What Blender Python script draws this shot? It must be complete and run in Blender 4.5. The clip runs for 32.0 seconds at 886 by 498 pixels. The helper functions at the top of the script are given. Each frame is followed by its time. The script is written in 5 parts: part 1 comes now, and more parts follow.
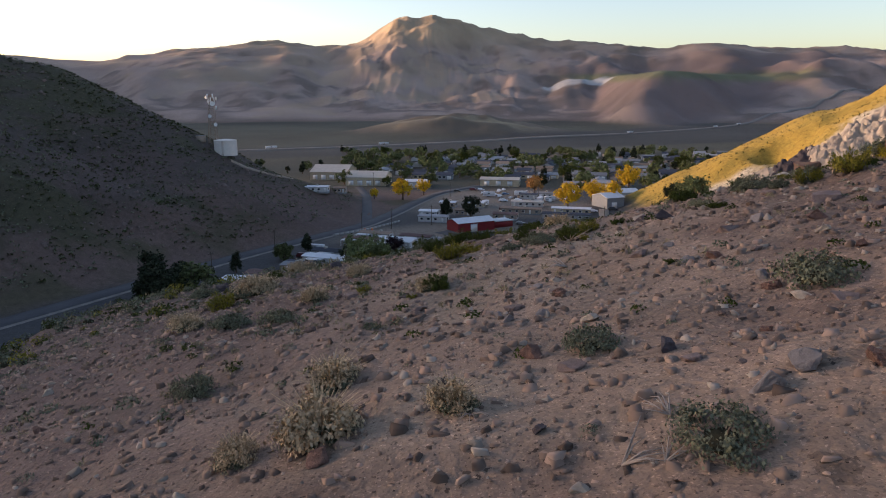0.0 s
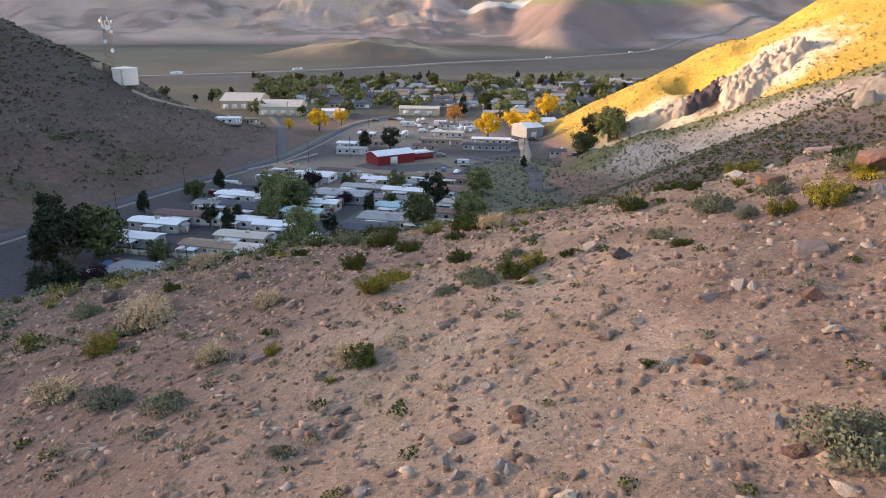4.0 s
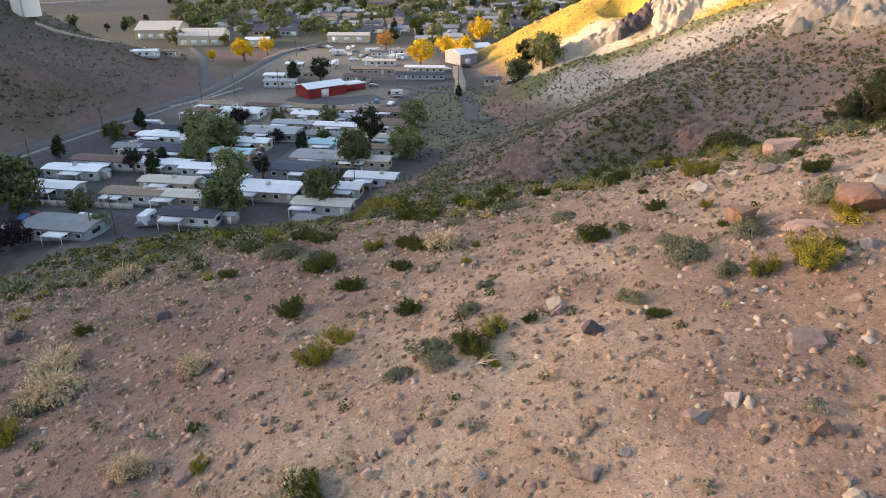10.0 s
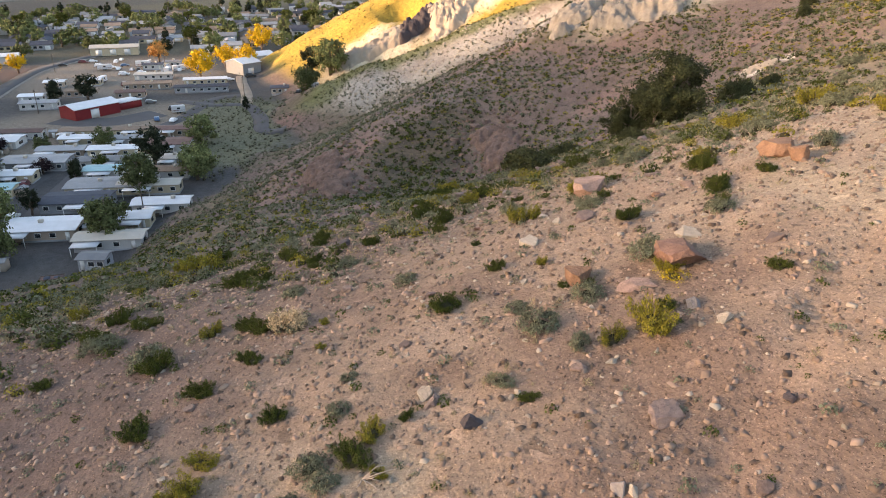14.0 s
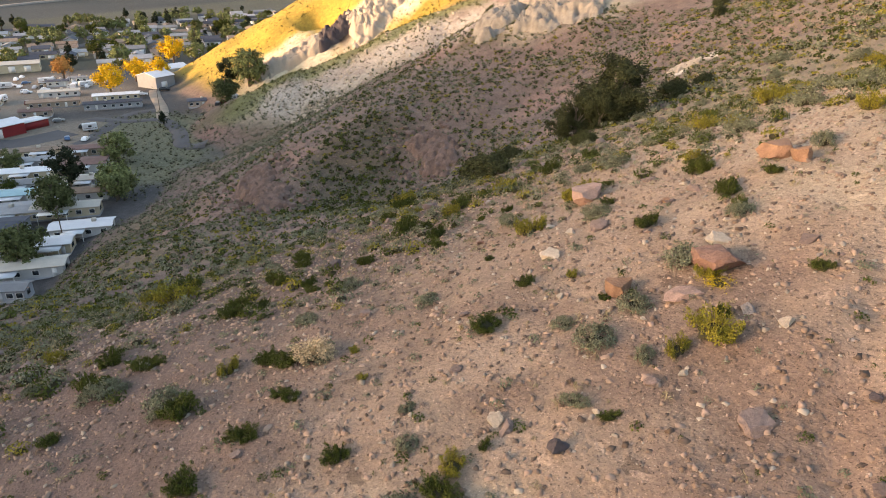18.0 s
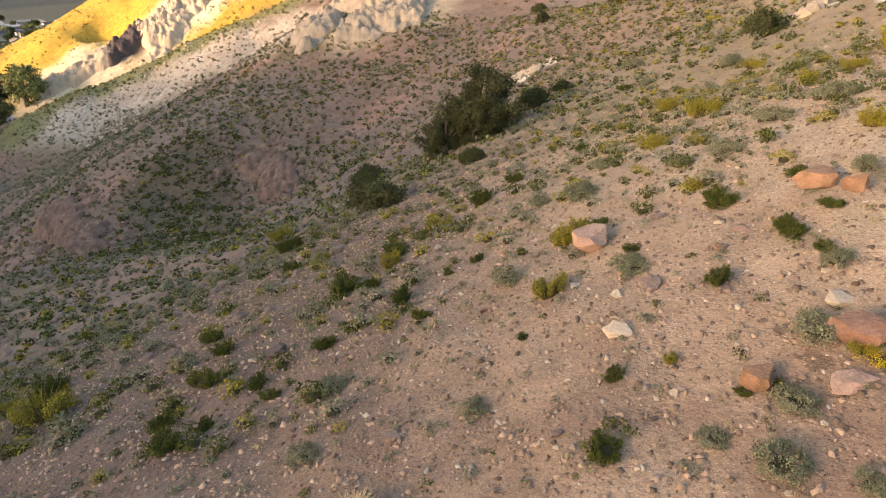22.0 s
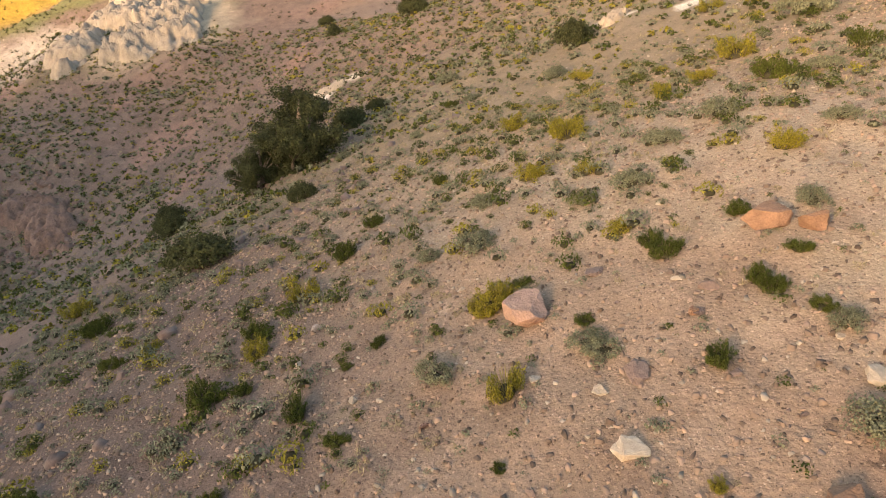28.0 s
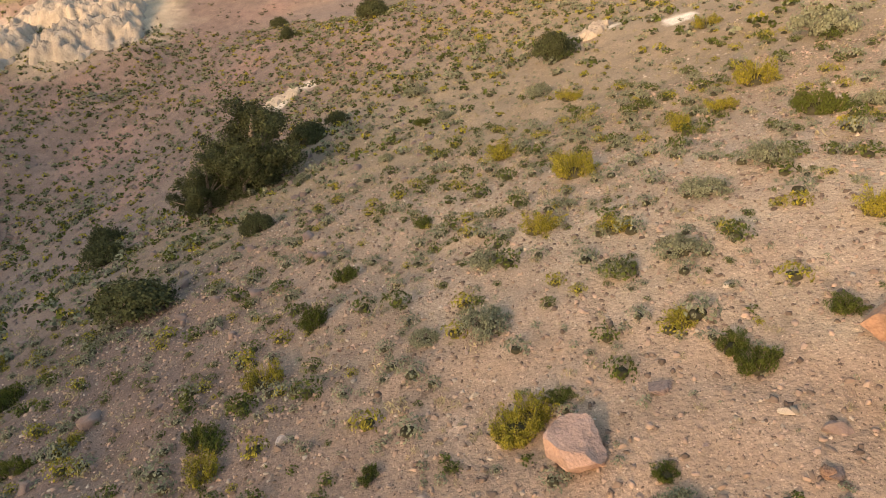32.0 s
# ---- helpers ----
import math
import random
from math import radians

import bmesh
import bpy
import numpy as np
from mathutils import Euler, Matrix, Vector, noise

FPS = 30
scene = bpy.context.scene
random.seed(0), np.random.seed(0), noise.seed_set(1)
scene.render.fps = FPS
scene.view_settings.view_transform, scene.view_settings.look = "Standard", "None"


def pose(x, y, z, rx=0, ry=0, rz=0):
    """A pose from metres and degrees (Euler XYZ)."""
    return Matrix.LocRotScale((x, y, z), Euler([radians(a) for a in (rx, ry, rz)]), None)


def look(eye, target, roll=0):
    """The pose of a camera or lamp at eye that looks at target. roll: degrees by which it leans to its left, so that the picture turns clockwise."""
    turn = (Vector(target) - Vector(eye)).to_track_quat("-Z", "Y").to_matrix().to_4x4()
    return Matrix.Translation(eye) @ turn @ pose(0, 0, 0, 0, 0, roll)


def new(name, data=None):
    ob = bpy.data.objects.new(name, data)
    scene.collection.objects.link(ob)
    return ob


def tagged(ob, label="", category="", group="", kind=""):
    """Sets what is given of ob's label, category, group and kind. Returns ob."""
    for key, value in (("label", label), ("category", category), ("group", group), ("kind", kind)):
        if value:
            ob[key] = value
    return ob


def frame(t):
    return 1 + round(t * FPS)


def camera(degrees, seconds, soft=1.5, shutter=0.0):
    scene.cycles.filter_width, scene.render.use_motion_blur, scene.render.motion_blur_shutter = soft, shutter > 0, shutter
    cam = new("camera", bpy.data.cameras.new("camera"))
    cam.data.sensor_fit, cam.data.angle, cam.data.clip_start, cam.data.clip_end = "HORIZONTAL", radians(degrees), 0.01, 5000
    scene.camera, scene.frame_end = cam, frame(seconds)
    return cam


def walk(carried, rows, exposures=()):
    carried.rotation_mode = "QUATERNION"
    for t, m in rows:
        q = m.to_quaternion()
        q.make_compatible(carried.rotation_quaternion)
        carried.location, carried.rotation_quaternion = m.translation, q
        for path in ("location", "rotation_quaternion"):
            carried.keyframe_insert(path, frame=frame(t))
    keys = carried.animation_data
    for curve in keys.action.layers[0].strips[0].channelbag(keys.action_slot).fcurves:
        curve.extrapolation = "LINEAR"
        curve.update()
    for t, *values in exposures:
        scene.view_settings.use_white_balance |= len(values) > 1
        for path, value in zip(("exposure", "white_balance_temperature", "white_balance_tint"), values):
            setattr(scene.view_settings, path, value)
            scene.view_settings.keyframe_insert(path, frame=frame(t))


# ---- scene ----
cam = camera(64.14, 32.0, soft=1.0, shutter=0.0)
# seconds, eye, yaw to the left, pitch up, roll
PATH = [
    (0, (0.000, -0.000, 58.000), -0.764, -12.110, -0.119),
    (1, (-0.024, 1.087, 58.413), -0.830, -12.289, -0.059),
    (2, (-0.079, 1.988, 59.072), -3.390, -13.685, 0.265),
    (3, (-0.088, 2.870, 59.541), -5.187, -15.138, 0.586),
    (4, (0.031, 3.559, 59.962), -7.422, -18.001, 0.486),
    (4.5, (0.085, 3.829, 60.141), -7.847, -19.598, 0.431),
    (6.5, (0.255, 4.797, 60.992), -9.069, -23.907, 0.453),
    (7, (0.301, 5.068, 61.049), -9.087, -24.015, 0.492),
    (8, (0.409, 5.575, 61.216), -9.359, -24.000, 0.427),
    (9, (0.426, 6.116, 61.626), -9.694, -23.988, 0.276),
    (10, (0.285, 6.628, 62.165), -12.811, -23.956, 0.153),
    (11, (0.048, 7.179, 62.726), -16.903, -23.930, 0.108),
    (12, (-0.247, 7.713, 63.236), -20.859, -23.895, 0.242),
    (13, (-0.460, 8.046, 63.661), -25.628, -23.857, 0.498),
    (14, (-0.502, 8.001, 64.046), -29.970, -23.749, 0.490),
    (14.5, (-0.513, 7.958, 64.155), -30.598, -23.714, 0.462),
    (16.5, (-0.948, 8.114, 64.457), -34.000, -23.480, 0.047),
    (17, (-1.386, 8.519, 64.411), -34.199, -23.423, -0.079),
    (18, (-2.765, 10.060, 64.294), -36.544, -23.353, -0.254),
    (19, (-3.827, 12.210, 64.219), -40.110, -23.300, -0.218),
    (20, (-4.187, 14.529, 64.111), -43.980, -23.191, 0.129),
    (21, (-3.939, 16.595, 64.066), -48.501, -23.023, 0.435),
    (22, (-3.106, 18.446, 64.070), -52.722, -22.805, 0.627),
    (23, (-2.063, 19.929, 64.110), -59.108, -22.654, 0.657),
    (24, (-1.236, 20.967, 64.125), -62.586, -22.496, 0.756),
    (25, (-0.630, 21.692, 64.152), -64.460, -22.350, 0.589),
    (25.5, (-0.453, 22.067, 64.154), -65.331, -22.271, 0.512),
    (27.5, (-0.139, 23.638, 64.131), -69.399, -21.998, 0.469),
    (28, (-0.011, 24.070, 64.153), -70.287, -21.947, 0.522),
    (29, (0.625, 24.871, 64.197), -72.370, -21.905, 0.575),
    (30, (1.802, 25.757, 64.189), -73.246, -21.781, 1.100),
    (31, (3.432, 26.606, 64.179), -73.894, -21.675, 1.541),
    (32, (5.036, 27.410, 64.280), -74.569, -21.725, 2.170),
]


def aim(eye, yaw, pitch, roll):
    a, b = radians(yaw), radians(pitch)
    ahead = Vector((-math.sin(a) * math.cos(b), math.cos(a) * math.cos(b), math.sin(b)))
    return look(eye, Vector(eye) + ahead, roll)


EXPOSURE = [(0, 1.46, 6000, 25), (1.5, 1.82, 6100, 25), (2.5, 2.22, 6300, 25), (4, 2.68, 6600, 24), (9, 2.86, 6850, 21), (13, 2.84, 7000, 20), (22, 2.82, 7450, 18), (32, 2.72, 7600, 17)]
walk(cam, [(t, aim(eye, yaw, pitch, roll)) for t, eye, yaw, pitch, roll in PATH], EXPOSURE)

# ---- world, sun, exposure ----
SUN_AZ, SUN_EL = -72.0, 5.0  # degrees, from +y towards +x; height over the horizon
world = bpy.data.worlds.new("world")
scene.world = world
world.use_nodes = True
wn = world.node_tree.nodes
sky = wn.new("ShaderNodeTexSky")
sky.sky_type, sky.sun_disc = "NISHITA", False
sky.sun_elevation, sky.sun_rotation = radians(SUN_EL), radians(SUN_AZ)
sky.altitude, sky.air_density, sky.dust_density, sky.ozone_density = 1400, 1.0, 4.4, 1.0
wn["Background"].inputs["Strength"].default_value = 0.15
world.node_tree.links.new(sky.outputs["Color"], wn["Background"].inputs["Color"])
sun_data = bpy.data.lights.new("sun", "SUN")
sun_data.energy, sun_data.angle, sun_data.color = 3.9, radians(13), (1.0, 0.72, 0.46)
sun = new("sun", sun_data)
sun_way = Vector((math.sin(radians(SUN_AZ)) * math.cos(radians(SUN_EL)), math.cos(radians(SUN_AZ)) * math.cos(radians(SUN_EL)), math.sin(radians(SUN_EL))))
sun.matrix_world = look(sun_way * 900, (0, 0, 0))

# ---- materials ----
def material(name, colour, rough=0.9, metal=0.0, vary=0.25, size=1.0, bump=0.0, bump_size=0.2, attribute="", island=0.0, spec=0.3, per_object=0.0):
    m = bpy.data.materials.new(name)
    m.use_nodes = True
    n, l = m.node_tree.nodes, m.node_tree.links
    b = n["Principled BSDF"]
    b.inputs["Roughness"].default_value, b.inputs["Metallic"].default_value = rough, metal
    b.inputs["Specular IOR Level"].default_value = spec
    place = n.new("ShaderNodeNewGeometry") if attribute else n.new("ShaderNodeTexCoord")
    coord = place.outputs["Position"] if attribute else place.outputs["Object"]
    if attribute:
        base = n.new("ShaderNodeAttribute")
        base.attribute_name = attribute
        col = base.outputs["Color"]
    else:
        base = n.new("ShaderNodeRGB")
        base.outputs[0].default_value = (*colour, 1)
        col = base.outputs[0]

    def scaled(col, fac, low, high):
        rng = n.new("ShaderNodeMapRange")
        rng.inputs["To Min"].default_value, rng.inputs["To Max"].default_value = low, high
        l.new(fac, rng.inputs["Value"])
        mul = n.new("ShaderNodeVectorMath")
        mul.operation = "SCALE"
        l.new(col, mul.inputs[0])
        l.new(rng.outputs["Result"], mul.inputs["Scale"])
        return mul.outputs["Vector"]

    for k, part_of in ((size, 1.0), (size / 9, 0.7)):
        if vary:
            tex = n.new("ShaderNodeTexNoise")
            tex.inputs["Scale"].default_value, tex.inputs["Detail"].default_value = 1.0 / k, 5
            l.new(coord, tex.inputs["Vector"])
            col = scaled(col, tex.outputs["Fac"], 1 - 1.6 * vary * part_of, 1 + 1.6 * vary * part_of)
    if attribute:
        for k, low, high, cut in ((0.035, 0.1, 2.0, 0.55), (0.09, 0.2, 1.6, 0.5), (0.9, 0.55, 1.4, 0.35)):
            cell = n.new("ShaderNodeTexVoronoi")
            cell.distance = "MANHATTAN"
            cell.inputs["Scale"].default_value = 1.0 / k
            warp = n.new("ShaderNodeTexNoise")
            warp.inputs["Scale"].default_value, warp.inputs["Detail"].default_value = 0.9 / k, 3
            l.new(coord, warp.inputs["Vector"])
            bend = n.new("ShaderNodeVectorMath")
            bend.operation = "MULTIPLY_ADD"
            bend.inputs[1].default_value = (1.6 * k, 1.6 * k, 1.6 * k)
            l.new(warp.outputs["Color"], bend.inputs[0])
            l.new(coord, bend.inputs[2])
            l.new(bend.outputs["Vector"], cell.inputs["Vector"])
            stone = n.new("ShaderNodeMath")
            stone.operation = "LESS_THAN"
            stone.inputs[1].default_value = cut
            l.new(cell.outputs["Distance"], stone.inputs[0])
            tone = n.new("ShaderNodeSeparateColor")
            l.new(cell.outputs["Color"], tone.inputs["Color"])
            lit = scaled(col, tone.outputs["Red"], low, high)
            some = n.new("ShaderNodeMath")
            some.operation = "MULTIPLY"
            l.new(stone.outputs[0], some.inputs[0])
            l.new(tone.outputs["Green"], some.inputs[1])
            both = n.new("ShaderNodeMix")
            both.data_type = "VECTOR"
            l.new(some.outputs[0], both.inputs["Factor"])
            l.new(col, both.inputs["A"])
            l.new(lit, both.inputs["B"])
            col = both.outputs["Result"]
    if island:
        geo = n.new("ShaderNodeNewGeometry")
        col = scaled(col, geo.outputs["Random Per Island"], 1 - island, 1 + island)
    if per_object:
        info = n.new("ShaderNodeObjectInfo")
        col = scaled(col, info.outputs["Random"], 1 - per_object, 1 + per_object)
    l.new(col, b.inputs["Base Color"])
    if bump:
        tex = n.new("ShaderNodeTexNoise")
        tex.inputs["Scale"].default_value, tex.inputs["Detail"].default_value = 1.0 / bump_size, 6
        l.new(coord, tex.inputs["Vector"])
        bm = n.new("ShaderNodeBump")
        bm.inputs["Strength"].default_value, bm.inputs["Distance"].default_value = bump, bump_size * (0.5 if attribute else 0.4)
        l.new(tex.outputs["Fac"], bm.inputs["Height"])
        l.new(bm.outputs["Normal"], b.inputs["Normal"])
    return m


SOIL = material("soil", (0, 0, 0), 0.95, vary=0.26, size=1.8, bump=1.0, bump_size=0.14, attribute="soil", spec=0.15)
ROCKS = {
    "r": material("red_rock", (0.18, 0.10, 0.072), 0.9, vary=0.4, size=0.45, bump=1.0, bump_size=0.11, per_object=0.1),
    "b": material("brown_rock", (0.17, 0.12, 0.10), 0.85, vary=0.3, size=0.3, bump=0.6, bump_size=0.07, per_object=0.25),
    "g": material("grey_rock", (0.23, 0.195, 0.175), 0.85, vary=0.25, size=0.3, bump=0.6, bump_size=0.07, per_object=0.2),
    "t": material("tan_rock", (0.35, 0.285, 0.215), 0.85, vary=0.2, size=0.3, bump=0.5, bump_size=0.07, per_object=0.15),
    "k": material("dark_rock", (0.065, 0.05, 0.05), 0.8, vary=0.3, size=0.3, bump=0.6, bump_size=0.07),
    "o": material("orange_rock", (0.23, 0.13, 0.08), 0.9, vary=0.4, size=0.45, bump=1.0, bump_size=0.11, per_object=0.1),
    "c": material("cream_rock", (0.26, 0.22, 0.175), 0.9, vary=0.3, size=1.4, bump=0.8, bump_size=0.4),
    "q": material("brown_red_bedrock", (0.165, 0.105, 0.08), 0.9, vary=0.4, size=1.6, bump=1.0, bump_size=0.4),
    "p": material("pink_rock", (0.29, 0.185, 0.14), 0.9, vary=0.4, size=0.45, bump=1.0, bump_size=0.11, per_object=0.1),
}
PEBBLE = material("pebble", (0.235, 0.16, 0.115), 0.9, vary=0.0, island=0.6, spec=0.2)
PALE_STONE = material("pale_stone", (0.31, 0.25, 0.19), 0.9, vary=0.0, island=0.35, spec=0.2)
LEAVES = {
    "s": material("sage_leaf", (0.14, 0.142, 0.088), 0.9, vary=0, island=0.4, spec=0.1),
    "g": material("green_leaf", (0.056, 0.066, 0.013), 0.9, vary=0, island=0.45, spec=0.1),
    "y": material("yellow_leaf", (0.18, 0.155, 0.022), 0.9, vary=0, island=0.45, spec=0.1),
    "d": material("dry_leaf", (0.43, 0.32, 0.19), 0.9, vary=0, island=0.35, spec=0.1),
    "o": material("olive_straw", (0.25, 0.20, 0.11), 0.9, vary=0, island=0.4, spec=0.1),
    "k": material("juniper_leaf", (0.05, 0.054, 0.022), 0.9, vary=0, island=0.5, spec=0.1),
    "f": material("yellow_petal", (0.36, 0.27, 0.012), 0.9, vary=0, island=0.4, spec=0.1),
    "t": material("town_leaf", (0.135, 0.15, 0.06), 0.9, vary=0, island=0.45, spec=0.1, per_object=0.35),
    "a": material("yellow_tree_leaf", (0.62, 0.40, 0.02), 0.9, vary=0, island=0.3, spec=0.1),
    "w": material("orange_tree_leaf", (0.42, 0.22, 0.07), 0.9, vary=0, island=0.3, spec=0.1),
    "n": material("dark_tree_leaf", (0.03, 0.036, 0.02), 0.9, vary=0, island=0.5, spec=0.1),
    "u": material("purple_tree_leaf", (0.03, 0.018, 0.02), 0.9, vary=0, island=0.5, spec=0.1),
}
BARK = material("bark", (0.16, 0.12, 0.09), 0.95, vary=0.3, size=0.2, bump=0.6, bump_size=0.05)
# near-black colour for the shade inside shrubs, laid on their core mounds
SHRUB_SHADE = material("shrub_shade", (0.05, 0.045, 0.028), 1.0, vary=0.4, size=0.3, spec=0.0)
TWIG = material("bleached_wood", (0.33, 0.27, 0.22), 0.9, vary=0.2, size=0.1)
ASPHALT = material("asphalt", (0.085, 0.08, 0.08), 0.9, vary=0.2, size=6, bump=0.2, bump_size=0.1)
GRAVEL = material("gravel", (0.22, 0.19, 0.16), 0.95, vary=0.25, size=3, bump=0.3, bump_size=0.1)
DIRT = material("dirt_track", (0.30, 0.24, 0.18), 0.95, vary=0.2, size=5, bump=0.3, bump_size=0.2)
CONCRETE = material("concrete", (0.36, 0.34, 0.31), 0.9, vary=0.12, size=2, bump=0.2, bump_size=0.05)
WHITE = material("white_metal_roof", (0.62, 0.62, 0.62), 0.55, vary=0.1, size=2.5, per_object=0.12)
CREAM = material("cream_roof", (0.47, 0.42, 0.35), 0.7, vary=0.12, size=2.5)
TANROOF = material("tan_shingle_roof", (0.25, 0.18, 0.13), 0.9, vary=0.2, size=1.5, per_object=0.2)
DARKROOF = material("dark_shingle_roof", (0.055, 0.06, 0.075), 0.9, vary=0.2, size=1.5, per_object=0.3)
GREYROOF = material("grey_roof", (0.26, 0.26, 0.26), 0.8, vary=0.15, size=2, per_object=0.3)
BROWNROOF = material("brown_roof", (0.15, 0.09, 0.075), 0.85, vary=0.2, size=1.5, per_object=0.2)
CYANROOF = material("pale_blue_roof", (0.30, 0.46, 0.48), 0.6, vary=0.15, size=2)
WALLS = [material("white_siding", (0.50, 0.49, 0.47), 0.7, vary=0.08, size=1.2, per_object=0.15),
         material("cream_siding", (0.50, 0.42, 0.29), 0.75, vary=0.1, size=1.2, per_object=0.15),
         material("tan_siding", (0.34, 0.27, 0.21), 0.8, vary=0.12, size=1.2, per_object=0.2),
         material("grey_siding", (0.30, 0.31, 0.32), 0.75, vary=0.1, size=1.2, per_object=0.2)]
REDWALL = material("red_siding", (0.21, 0.02, 0.022), 0.6, vary=0.12, size=1.5)
BLUEWALL = material("blue_siding", (0.09, 0.15, 0.26), 0.7, vary=0.1, size=1.5)
WINDOW = material("window_glass", (0.02, 0.025, 0.03), 0.12, vary=0.0, spec=0.5)
TRIM = material("white_trim", (0.70, 0.69, 0.66), 0.6, vary=0.05)
WOOD = material("weathered_wood", (0.10, 0.075, 0.055), 0.9, vary=0.3, size=0.4, bump=0.3, bump_size=0.03)
STEEL = material("galvanised_steel", (0.30, 0.22, 0.16), 0.5, metal=0.4, vary=0.15, size=0.6)
TANKPAINT = material("tank_paint", (0.68, 0.63, 0.56), 0.6, vary=0.1, size=2.5)
RUBBER = material("rubber", (0.02, 0.02, 0.02), 0.9, vary=0.1)
PAINTS = [material("car_paint_" + nm, c, 0.3, vary=0.03, spec=0.5) for nm, c in
          (("white", (0.75, 0.75, 0.75)), ("silver", (0.42, 0.43, 0.45)), ("black", (0.02, 0.02, 0.022)), ("blue", (0.06, 0.12, 0.22)), ("maroon", (0.12, 0.02, 0.025)), ("grey", (0.16, 0.165, 0.17)))]
TEAL = material("teal_car_paint", (0.12, 0.26, 0.30), 0.3, vary=0.03, spec=0.5)
ORANGE = material("orange_plastic", (0.75, 0.16, 0.02), 0.6, vary=0.05)


# ---- mesh helpers ----
def mesh(name, verts, faces, mat, smooth=False):
    me = bpy.data.meshes.new(name)
    if isinstance(faces, np.ndarray):
        verts = np.asarray(verts, np.float32)
        k = faces.shape[1]
        me.vertices.add(len(verts))
        me.vertices.foreach_set("co", verts.ravel())
        me.loops.add(faces.size)
        me.loops.foreach_set("vertex_index", faces.astype(np.int32).ravel())
        me.polygons.add(len(faces))
        me.polygons.foreach_set("loop_start", np.arange(0, faces.size, k, dtype=np.int32))
        if smooth:
            me.polygons.foreach_set("use_smooth", np.ones(len(faces), bool))
        me.update()
    else:
        me.from_pydata([tuple(map(float, v)) for v in verts], [], [tuple(f) for f in faces])
        if smooth:
            for p in me.polygons:
                p.use_smooth = True
        me.update()
    me.materials.append(mat)
    return me


def part(name, me, parent, label=""):
    ob = new(name, me)
    ob.parent = parent
    if label:
        ob["label"] = label
    return ob


def holder(name, m, label, category, group=""):
    ob = new(name)
    ob.empty_display_size = 0.2
    ob.matrix_basis = m
    return tagged(ob, label, category, group)


BOX_F = np.array([(0, 3, 2, 1), (4, 5, 6, 7), (0, 1, 5, 4), (1, 2, 6, 5), (2, 3, 7, 6), (3, 0, 4, 7)])


def box_v(x0, x1, y0, y1, z0, z1, top=0.0):
    """Eight corners; the upper four drawn in by top."""
    t = top
    return np.array([(x0, y0, z0), (x1, y0, z0), (x1, y1, z0), (x0, y1, z0), (x0 + t, y0 + t, z1), (x1 - t, y0 + t, z1), (x1 - t, y1 - t, z1), (x0 + t, y1 - t, z1)], float)


def boxes_mesh(name, list_of_v, mat):
    V = np.concatenate(list_of_v)
    F = np.concatenate([BOX_F + 8 * i for i in range(len(list_of_v))])
    return mesh(name, V, F, mat)


def box_mesh(name, x0, x1, y0, y1, z0, z1, mat, top=0.0, bevel=0.0):
    if not bevel:
        return boxes_mesh(name, [box_v(x0, x1, y0, y1, z0, z1, top)], mat)
    bm = bmesh.new()
    vs = [bm.verts.new(v) for v in box_v(x0, x1, y0, y1, z0, z1, top)]
    for f in BOX_F:
        bm.faces.new([vs[i] for i in f])
    bmesh.ops.bevel(bm, geom=bm.edges[:], offset=bevel, segments=2, affect="EDGES")
    me = bpy.data.meshes.new(name)
    bm.to_mesh(me)
    bm.free()
    me.materials.append(mat)
    return me


def tube(points, radii, sides=7):
    """Verts and quads of a bent, tapered tube."""
    V, F = [], []
    pts = [Vector(p) for p in points]
    for i, p in enumerate(pts):
        way = (pts[min(i + 1, len(pts) - 1)] - pts[max(i - 1, 0)]).normalized()
        a = way.orthogonal().normalized()
        b = way.cross(a)
        for k in range(sides):
            w = 2 * math.pi * k / sides
            V.append(p + radii[i] * (math.cos(w) * a + math.sin(w) * b))
    for i in range(len(pts) - 1):
        for k in range(sides):
            F.append((i * sides + k, i * sides + (k + 1) % sides, (i + 1) * sides + (k + 1) % sides, (i + 1) * sides + k))
    F.append(tuple(range(sides))[::-1])
    F.append(tuple(range((len(pts) - 1) * sides, len(pts) * sides)))
    return V, F


def tubes_mesh(name, runs, mat, sides=6):
    V, F = [], []
    for pts, radii in runs:
        v, f = tube(pts, radii, sides)
        F += [tuple(i + len(V) for i in q) for q in f]
        V += v
    return mesh(name, V, F, mat, True)


def leaf_quads(P, size, rng, up=0.3, slim=0.5, out=None, loose=0.45):
    """A small leaf at each row of P, standing up the more the larger up is; its face turned along out, or at random."""
    n = len(P)
    a = rng.normal(size=(n, 3)) * (1, 1, 1)
    a[:, 2] = np.abs(a[:, 2]) + up * 2
    if out is None:
        face = rng.normal(size=(n, 3))
    else:
        face = out / (np.linalg.norm(out, axis=1)[:, None] + 1e-6) + rng.normal(size=(n, 3)) * loose
        face /= np.linalg.norm(face, axis=1)[:, None] + 1e-6
        a -= face * np.sum(a * face, 1)[:, None]
    a /= np.linalg.norm(a, axis=1)[:, None]
    b = np.cross(a, face)
    b /= np.linalg.norm(b, axis=1)[:, None] + 1e-9
    s = np.broadcast_to(np.asarray(size, float).reshape(-1, 1), (n, 1)) * rng.uniform(0.7, 1.3, (n, 1))
    V = np.stack([P - b * s * slim * 0.5, P + a * s * 0.5 - b * s * slim, P + a * s, P + a * s * 0.5 + b * s * slim], 1).reshape(-1, 3)
    return V, np.arange(4 * n).reshape(n, 4)


